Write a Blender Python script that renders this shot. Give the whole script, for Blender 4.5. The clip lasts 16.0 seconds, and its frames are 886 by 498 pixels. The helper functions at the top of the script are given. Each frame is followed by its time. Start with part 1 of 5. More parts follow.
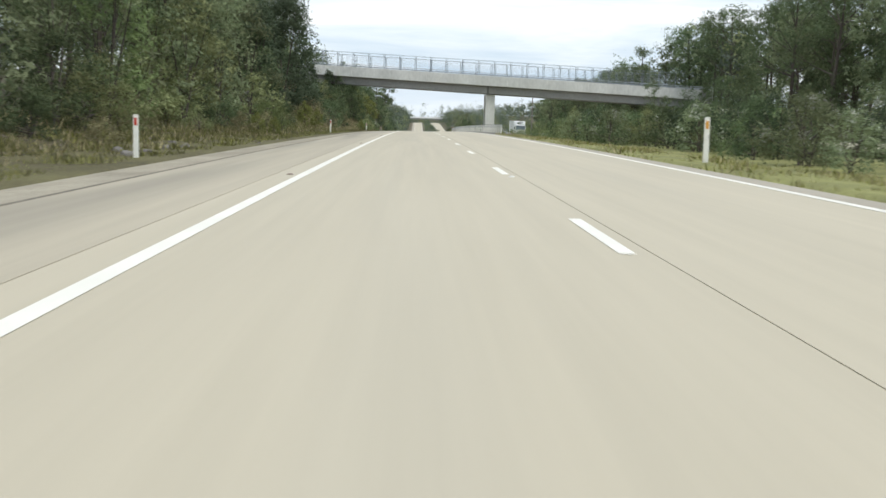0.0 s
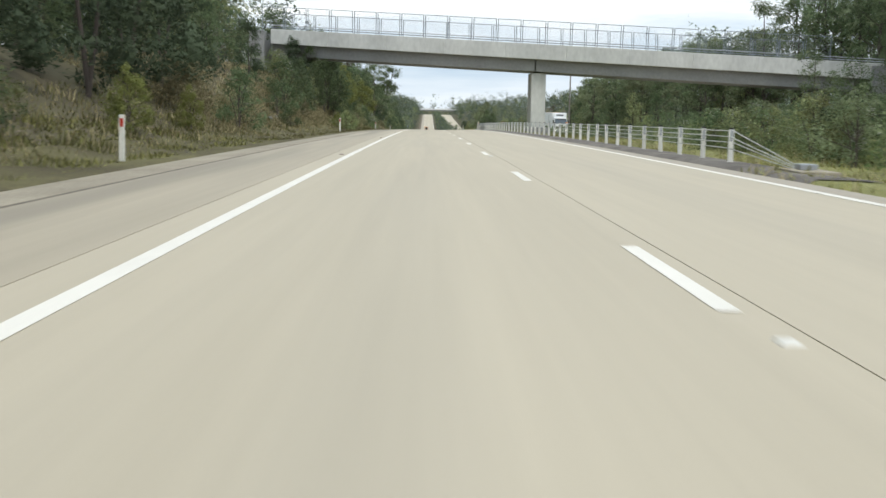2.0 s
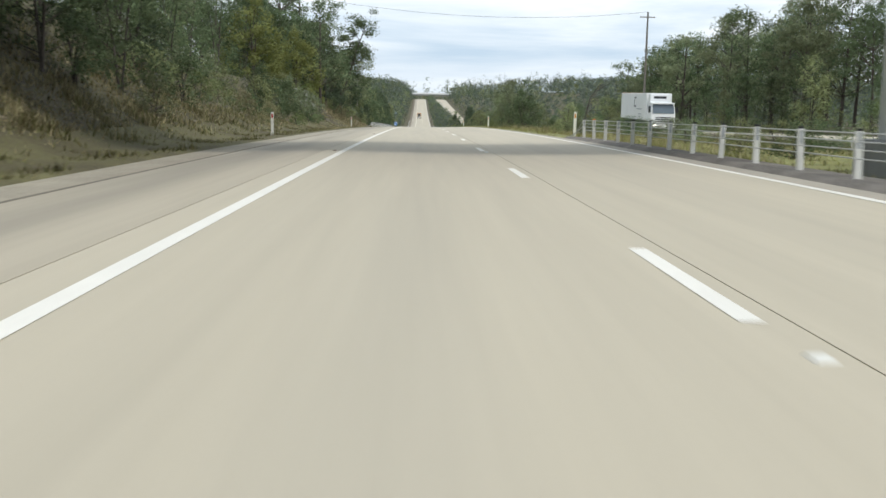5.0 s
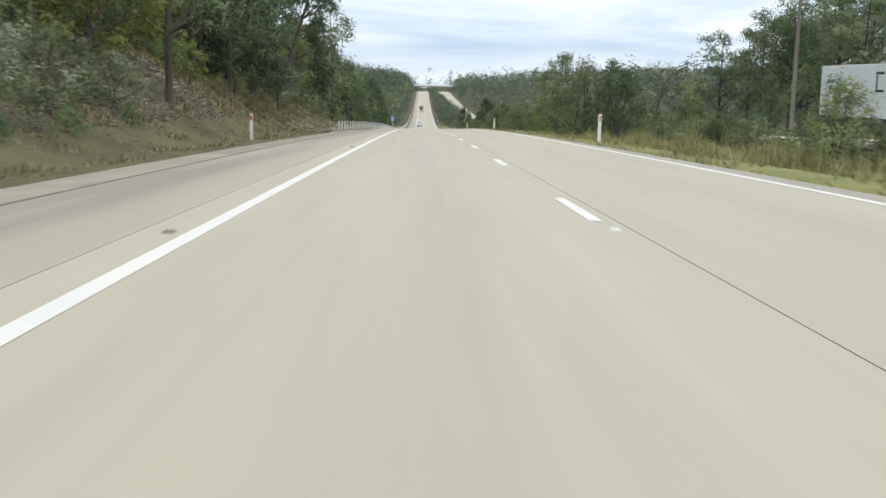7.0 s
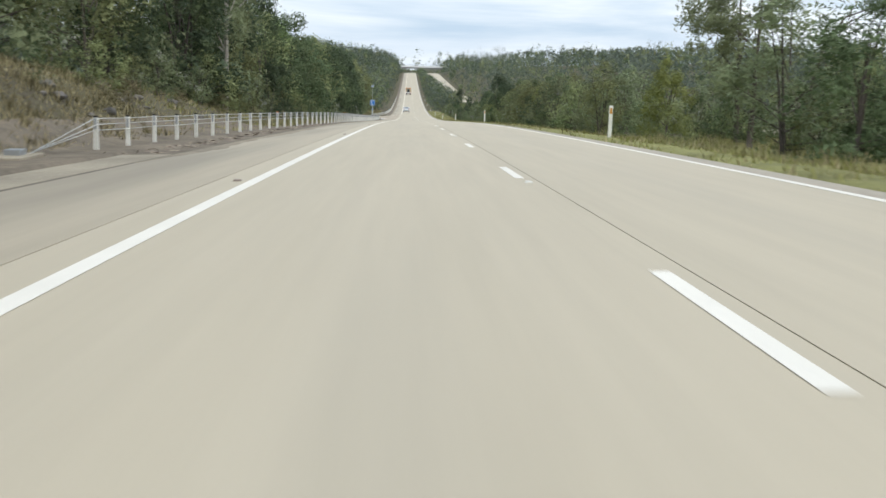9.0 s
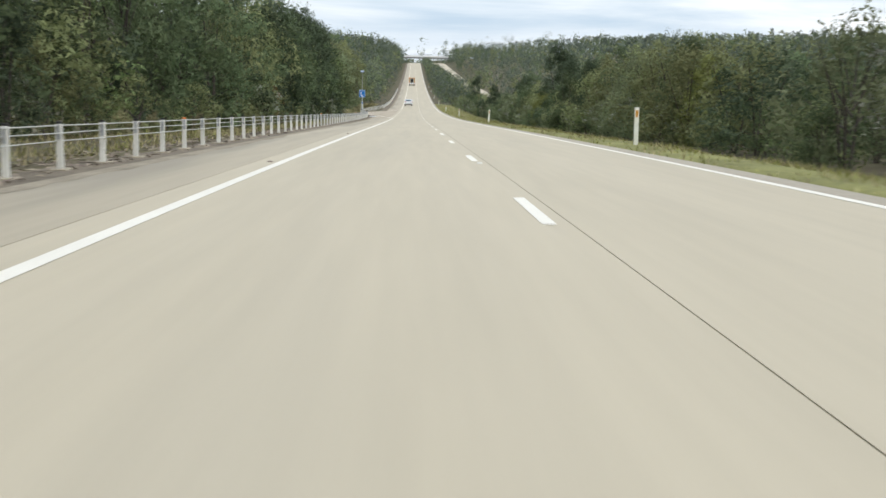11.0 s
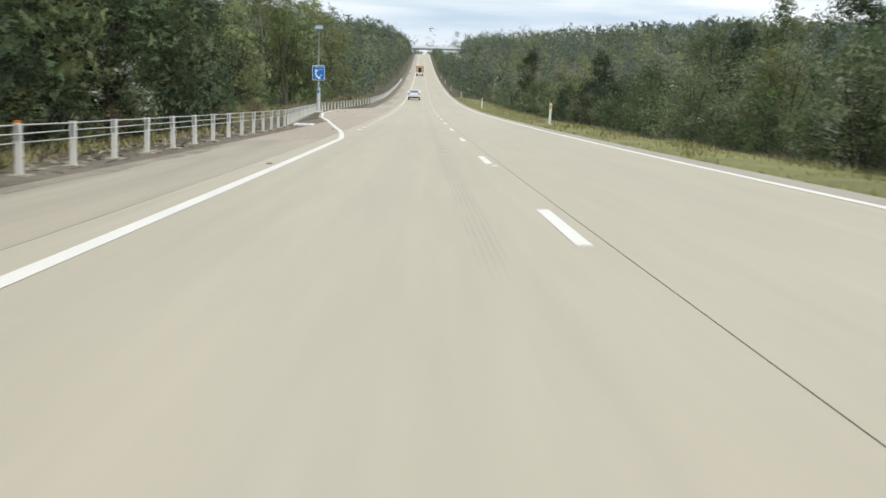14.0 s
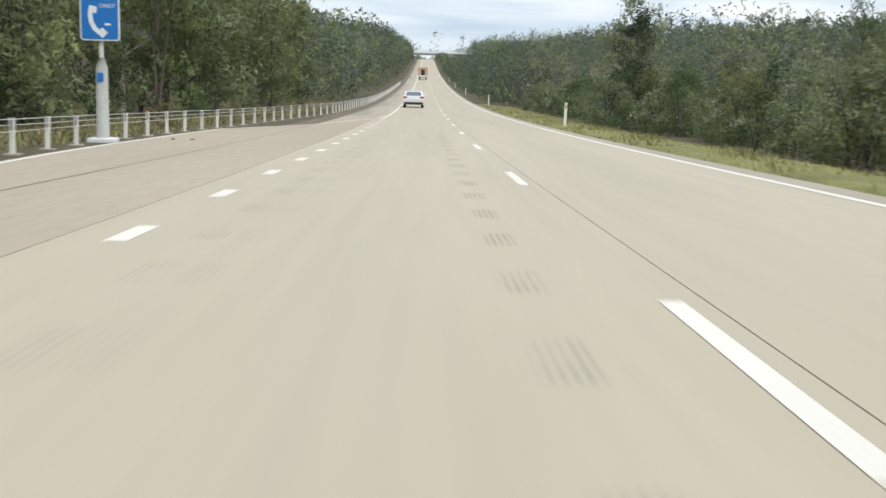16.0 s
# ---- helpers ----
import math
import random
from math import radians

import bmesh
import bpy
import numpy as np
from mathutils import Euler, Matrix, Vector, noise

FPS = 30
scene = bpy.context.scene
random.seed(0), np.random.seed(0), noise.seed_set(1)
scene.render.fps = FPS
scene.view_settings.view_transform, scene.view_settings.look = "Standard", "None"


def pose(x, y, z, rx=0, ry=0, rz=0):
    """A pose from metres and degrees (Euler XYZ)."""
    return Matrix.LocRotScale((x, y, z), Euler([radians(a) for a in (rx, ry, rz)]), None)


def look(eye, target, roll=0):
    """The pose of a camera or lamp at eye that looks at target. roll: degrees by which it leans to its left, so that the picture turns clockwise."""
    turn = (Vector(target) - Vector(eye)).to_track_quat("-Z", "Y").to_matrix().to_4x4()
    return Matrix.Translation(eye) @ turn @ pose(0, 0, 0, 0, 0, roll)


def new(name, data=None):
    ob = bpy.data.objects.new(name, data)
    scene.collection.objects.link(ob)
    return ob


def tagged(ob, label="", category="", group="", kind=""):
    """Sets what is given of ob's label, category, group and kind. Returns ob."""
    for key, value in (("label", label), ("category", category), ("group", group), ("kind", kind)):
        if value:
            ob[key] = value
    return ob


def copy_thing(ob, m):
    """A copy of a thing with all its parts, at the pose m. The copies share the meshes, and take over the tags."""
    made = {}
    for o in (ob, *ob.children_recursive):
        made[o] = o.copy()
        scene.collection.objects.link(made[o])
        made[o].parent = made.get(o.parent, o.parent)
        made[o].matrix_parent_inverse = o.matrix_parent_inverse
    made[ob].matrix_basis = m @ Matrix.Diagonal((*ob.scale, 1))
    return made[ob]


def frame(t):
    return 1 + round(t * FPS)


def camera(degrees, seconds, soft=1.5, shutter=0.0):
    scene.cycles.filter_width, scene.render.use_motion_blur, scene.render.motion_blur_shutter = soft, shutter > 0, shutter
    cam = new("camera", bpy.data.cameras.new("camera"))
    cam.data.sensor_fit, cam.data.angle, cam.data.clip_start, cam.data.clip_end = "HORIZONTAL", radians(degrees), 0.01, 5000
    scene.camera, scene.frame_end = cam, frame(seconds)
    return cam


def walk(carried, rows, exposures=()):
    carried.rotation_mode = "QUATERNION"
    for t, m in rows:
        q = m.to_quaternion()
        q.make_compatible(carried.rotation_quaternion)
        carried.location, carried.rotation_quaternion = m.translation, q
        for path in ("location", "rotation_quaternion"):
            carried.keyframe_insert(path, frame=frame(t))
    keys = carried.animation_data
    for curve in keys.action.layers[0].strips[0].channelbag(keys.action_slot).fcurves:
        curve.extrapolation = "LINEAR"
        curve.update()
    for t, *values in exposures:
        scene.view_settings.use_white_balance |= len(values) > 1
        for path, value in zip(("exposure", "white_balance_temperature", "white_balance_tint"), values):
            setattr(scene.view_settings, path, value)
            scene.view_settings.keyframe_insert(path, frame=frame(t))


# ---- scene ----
# Camera: a phone low behind a windscreen, driven along the near lane of a motorway.
cam = camera(42.67, 16.0, soft=1.5, shutter=0.18)
DRIVE = [
    (0, 1.872, 0.46, 1.007, -6.695, -1.396, -1.294),
    (0.5, 1.919, 16.12, 0.993, -7.338, -1.049, -1.455),
    (1, 1.975, 31.83, 0.954, -7.030, -1.191, -0.992),
    (1.5, 1.964, 47.50, 0.890, -7.227, -1.229, -0.889),
    (2, 1.885, 63.12, 0.803, -7.125, -1.137, -0.790),
    (2.5, 1.833, 79.27, 0.690, -7.236, -1.193, -0.817),
    (3, 1.767, 94.99, 0.559, -7.329, -1.174, -0.763),
    (3.5, 1.729, 111.24, 0.401, -7.461, -1.104, -1.069),
    (4, 1.772, 127.37, 0.220, -7.492, -1.098, -1.265),
    (6.5, 1.860, 209.13, -1.081, -8.419, -1.299, -0.932),
    (7, 1.798, 226.17, -1.462, -8.209, -1.288, -1.046),
    (7.5, 1.762, 242.94, -1.868, -8.400, -1.224, -1.014),
    (8, 1.758, 259.88, -2.303, -8.570, -1.274, -1.289),
    (8.5, 1.842, 276.66, -2.764, -8.854, -1.401, -1.477),
    (9, 1.916, 293.06, -3.247, -9.025, -1.389, -1.667),
    (11.5, 2.345, 375.63, -6.180, -9.498, -1.208, -1.392),
    (12, 2.355, 391.80, -6.867, -9.593, -1.363, -1.289),
    (12.5, 2.340, 407.89, -7.568, -9.634, -1.430, -1.186),
    (13, 2.341, 424.21, -8.287, -9.608, -1.382, -1.085),
    (13.5, 2.264, 440.75, -9.016, -9.668, -1.536, -1.180),
    (14, 2.255, 456.66, -9.711, -9.566, -1.476, -1.033),
    (14.5, 2.266, 472.77, -10.391, -9.521, -1.776, -1.123),
    (15, 2.258, 489.60, -11.062, -9.366, -1.625, -0.990),
    (15.5, 2.185, 505.82, -11.669, -9.240, -1.451, -0.950),
    (16, 2.149, 522.04, -12.243, -9.123, -1.575, -0.884),
]
walk(cam, [(t, pose(x, y, z, 90 + pitch, roll, yaw)) for t, x, y, z, pitch, roll, yaw in DRIVE],
     exposures=[(0, 0.28, 6430, 9.2), (4, 0.28, 6450, 9.4), (6.5, 0.28, 6290, 10.4), (9, 0.28, 6330, 10.4), (11.5, 0.28, 6480, 10.5), (15, 0.28, 6490, 10.5), (16, 0.28, 6540, 10.6)])

# ---- light: a bright overcast sky and a weak, wide sun ----
world = bpy.data.worlds.new("overcast_sky")
scene.world = world
world.use_nodes = True
wn, wl = world.node_tree.nodes, world.node_tree.links
wn.clear()
sky = wn.new("ShaderNodeTexSky")
sky.sky_type = "NISHITA"
sky.sun_disc = False
sky.sun_elevation, sky.sun_rotation = radians(52), radians(20)
sky.dust_density, sky.ozone_density = 2.0, 1.5
wc = wn.new("ShaderNodeTexCoord")
wm = wn.new("ShaderNodeMapping")
wm.inputs["Scale"].default_value = (1.1, 1.1, 9.0)
wnoise = wn.new("ShaderNodeTexNoise")
wnoise.inputs["Scale"].default_value = 2.2
wnoise.inputs["Detail"].default_value = 7
wnoise.inputs["Roughness"].default_value = 0.55
wnoise.inputs["Distortion"].default_value = 0.3
wramp = wn.new("ShaderNodeValToRGB")
wramp.color_ramp.elements[0].position, wramp.color_ramp.elements[0].color = 0.36, (0.47, 0.60, 0.73, 1)
wramp.color_ramp.elements[1].position, wramp.color_ramp.elements[1].color = 0.66, (1.0, 1.02, 1.02, 1)
wmix = wn.new("ShaderNodeMix")
wmix.data_type = "RGBA"
wmix.inputs["Factor"].default_value = 0.93
wscale = wn.new("ShaderNodeVectorMath")
wscale.operation = "SCALE"
wscale.inputs["Scale"].default_value = 0.12
wbg = wn.new("ShaderNodeBackground")
wbg.inputs["Strength"].default_value = 1.0
wout = wn.new("ShaderNodeOutputWorld")
wl.new(wc.outputs["Generated"], wm.inputs["Vector"])
wl.new(wm.outputs["Vector"], wnoise.inputs["Vector"])
wl.new(wnoise.outputs["Fac"], wramp.inputs["Fac"])
wl.new(sky.outputs["Color"], wscale.inputs[0])
wl.new(wscale.outputs["Vector"], wmix.inputs["A"])
wl.new(wramp.outputs["Color"], wmix.inputs["B"])
wl.new(wmix.outputs["Result"], wbg.inputs["Color"])
wl.new(wbg.outputs["Background"], wout.inputs["Surface"])

sun_data = bpy.data.lights.new("sun", "SUN")
sun_data.energy, sun_data.angle, sun_data.color = 1.4, radians(14), (1.0, 0.97, 0.92)
sun = new("sun", sun_data)
sun.matrix_basis = look((60, -80, 150), (0, 0, 0))

# ---- materials ----
def shader(name, base, rough=0.8, metal=0.0, fine=60.0, coarse=1.5, vary=0.15, tint=None, bump=0.2, island=0.0, obj=0.0, spec=0.3, stretch=(1, 1, 1)):
    """Principled surface with grain at two scales; island / obj: how far separate pieces differ in value."""
    m = bpy.data.materials.new(name)
    m.use_nodes = True
    n, l = m.node_tree.nodes, m.node_tree.links
    b = n["Principled BSDF"]
    b.inputs["Roughness"].default_value, b.inputs["Metallic"].default_value = rough, metal
    b.inputs["Specular IOR Level"].default_value = spec
    tc = n.new("ShaderNodeTexCoord")
    mp = n.new("ShaderNodeMapping")
    mp.inputs["Scale"].default_value = stretch
    l.new(tc.outputs["Object"], mp.inputs["Vector"])
    a, c = n.new("ShaderNodeTexNoise"), n.new("ShaderNodeTexNoise")
    a.inputs["Scale"].default_value, c.inputs["Scale"].default_value = fine, coarse
    a.inputs["Detail"].default_value, c.inputs["Detail"].default_value = 4, 5
    for node in (a, c):
        l.new(mp.outputs["Vector"], node.inputs["Vector"])
    dark = [v * (1 - vary) for v in base]
    light = [min(1, v * (1 + vary)) for v in (tint or base)]
    ramp = n.new("ShaderNodeValToRGB")
    ramp.color_ramp.elements[0].position, ramp.color_ramp.elements[0].color = 0.3, (*dark, 1)
    ramp.color_ramp.elements[1].position, ramp.color_ramp.elements[1].color = 0.7, (*light, 1)
    add = n.new("ShaderNodeMath")
    add.operation = "MULTIPLY_ADD"
    add.inputs[1].default_value = 0.45
    l.new(a.outputs["Fac"], add.inputs[0])
    sub = n.new("ShaderNodeMath")
    sub.operation = "MULTIPLY"
    sub.inputs[1].default_value = 0.55
    l.new(c.outputs["Fac"], sub.inputs[0])
    l.new(sub.outputs[0], add.inputs[2])
    l.new(add.outputs[0], ramp.inputs["Fac"])
    colour = ramp.outputs["Color"]
    for amount, kind, socket in ((island, "ShaderNodeNewGeometry", "Random Per Island"), (obj, "ShaderNodeObjectInfo", "Random")):
        if amount:
            src = n.new(kind)
            hsv = n.new("ShaderNodeHueSaturation")
            rng = n.new("ShaderNodeMapRange")
            rng.inputs["To Min"].default_value, rng.inputs["To Max"].default_value = 1 - amount, 1 + amount
            l.new(src.outputs[socket], rng.inputs["Value"])
            l.new(rng.outputs["Result"], hsv.inputs["Value"])
            hue = n.new("ShaderNodeMapRange")
            hue.inputs["To Min"].default_value, hue.inputs["To Max"].default_value = 0.5 - amount * 0.05, 0.5 + amount * 0.04
            l.new(src.outputs[socket], hue.inputs["Value"])
            l.new(hue.outputs["Result"], hsv.inputs["Hue"])
            l.new(colour, hsv.inputs["Color"])
            colour = hsv.outputs["Color"]
    l.new(colour, b.inputs["Base Color"])
    if bump:
        bp = n.new("ShaderNodeBump")
        bp.inputs["Strength"].default_value, bp.inputs["Distance"].default_value = bump, 0.02
        l.new(a.outputs["Fac"], bp.inputs["Height"])
        l.new(bp.outputs["Normal"], b.inputs["Normal"])
    return m


def leaf_shader(name, base, through_light=0.36, island=0.11, obj=0.3, pale=None, ragged=12.5):
    m = shader(name, base, 0.8, 0, 5.0, 0.45, 0.34, pale, 0, island, obj, 0.06)
    n, l = m.node_tree.nodes, m.node_tree.links
    b, out = n["Principled BSDF"], n["Material Output"]
    tr = n.new("ShaderNodeBsdfTranslucent")
    mix = n.new("ShaderNodeMixShader")
    mix.inputs[0].default_value = through_light
    l.new(b.inputs["Base Color"].links[0].from_socket, tr.inputs["Color"])
    l.new(b.outputs[0], mix.inputs[1])
    l.new(tr.outputs[0], mix.inputs[2])
    l.new(mix.outputs[0], out.inputs["Surface"])
    if ragged:
        # gaps between the single leaves of a spray
        tc, gap, cut = n.new("ShaderNodeTexCoord"), n.new("ShaderNodeTexNoise"), n.new("ShaderNodeMath")
        gap.inputs["Scale"].default_value, gap.inputs["Detail"].default_value, gap.inputs["Roughness"].default_value = ragged, 1.0, 0.6
        cut.operation, cut.inputs[1].default_value = "GREATER_THAN", 0.455
        clear, hole = n.new("ShaderNodeBsdfTransparent"), n.new("ShaderNodeMixShader")
        l.new(tc.outputs["Object"], gap.inputs["Vector"])
        l.new(gap.outputs["Fac"], cut.inputs[0])
        l.new(cut.outputs[0], hole.inputs[0])
        l.new(clear.outputs[0], hole.inputs[1])
        l.new(mix.outputs[0], hole.inputs[2])
        l.new(hole.outputs[0], out.inputs["Surface"])
    return m


def road_shader(name, base, tint, bands, stain, scuffs=()):
    """Concrete with bands of stain or polish along it, and scuffs of braking tyres on one stretch."""
    m = shader(name, base, 0.72, 0, 5, 0.9, 0.06, tint, 0.03, spec=0.4, stretch=(1, 0.025, 1))
    n, l = m.node_tree.nodes, m.node_tree.links
    b = n["Principled BSDF"]
    colour = b.inputs["Base Color"].links[0].from_socket
    tc, xyz = n.new("ShaderNodeTexCoord"), n.new("ShaderNodeSeparateXYZ")
    l.new(tc.outputs["Object"], xyz.inputs[0])

    def math_node(op, a, c=None):
        q = n.new("ShaderNodeMath")
        q.operation = op
        for i, v in enumerate((a, c)):
            if isinstance(v, (int, float)):
                q.inputs[i].default_value = v
            elif v is not None:
                l.new(v, q.inputs[i])
        return q.outputs[0]

    def fade(value, near, far):
        r = n.new("ShaderNodeMapRange")
        r.interpolation_type = "SMOOTHSTEP"
        r.inputs["From Min"].default_value, r.inputs["From Max"].default_value = near, far
        r.inputs["To Min"].default_value, r.inputs["To Max"].default_value = 1, 0
        l.new(value, r.inputs["Value"])
        return r.outputs["Result"]

    def blotch(scale, stretch, low, high):
        mp, t = n.new("ShaderNodeMapping"), n.new("ShaderNodeTexNoise")
        mp.inputs["Scale"].default_value = stretch
        t.inputs["Scale"].default_value, t.inputs["Detail"].default_value = scale, 3
        l.new(tc.outputs["Object"], mp.inputs["Vector"])
        l.new(mp.outputs["Vector"], t.inputs["Vector"])
        return math_node("SUBTRACT", 1.0, fade(t.outputs["Fac"], low, high))

    def band(centre, near, far):
        return fade(math_node("ABSOLUTE", math_node("SUBTRACT", xyz.outputs["X"], centre)), near, far)

    patchy = blotch(1.0, (0.8, 0.04, 1), 0.35, 0.65)
    layers = []
    for centre, near, far, amount in bands:
        layers.append((math_node("MULTIPLY", math_node("MULTIPLY", band(centre, near, far), patchy), amount), stain))
    if scuffs:
        # rubber of a hopping tyre: one long streak, then patches that lie ever further apart
        y = xyz.outputs["Y"]
        gap = math_node("ADD", math_node("MULTIPLY", math_node("SUBTRACT", y, 485.0), 0.0085), 1.72)
        hop = math_node("DIVIDE", math_node("LOGARITHM", math_node("DIVIDE", gap, 1.9367), math.e), 0.0085)
        hop = math_node("COSINE", math_node("MULTIPLY", hop, 2 * math.pi))
        patch = math_node("MULTIPLY", math_node("SUBTRACT", 1.0, fade(hop, 0.0, 0.6)), fade(math_node("ABSOLUTE", math_node("SUBTRACT", y, 521.0)), 38, 46))
        solid = math_node("MULTIPLY", fade(math_node("ABSOLUTE", math_node("SUBTRACT", y, 472.5)), 7, 10), 0.45)
        ribs = math_node("ADD", math_node("MULTIPLY", math_node("COSINE", math_node("MULTIPLY", xyz.outputs["X"], 2 * math.pi / 0.052)), 0.4), 0.6)
        uneven = blotch(1.0, (4.0, 0.6, 1), 0.25, 0.6)
        rub = math_node("MULTIPLY", math_node("MULTIPLY", math_node("MAXIMUM", patch, solid), ribs), uneven)
        for centre, amount in scuffs:
            layers.append((math_node("MULTIPLY", math_node("MULTIPLY", band(centre, 0.07, 0.17), rub), amount), (0.19, 0.175, 0.15, 1)))
    for w, dark in layers:
        mix = n.new("ShaderNodeMix")
        mix.data_type = "RGBA"
        l.new(w, mix.inputs[0])
        l.new(colour, mix.inputs[6])
        mix.inputs[7].default_value = dark
        colour = mix.outputs[2]
    l.new(colour, b.inputs["Base Color"])
    return m


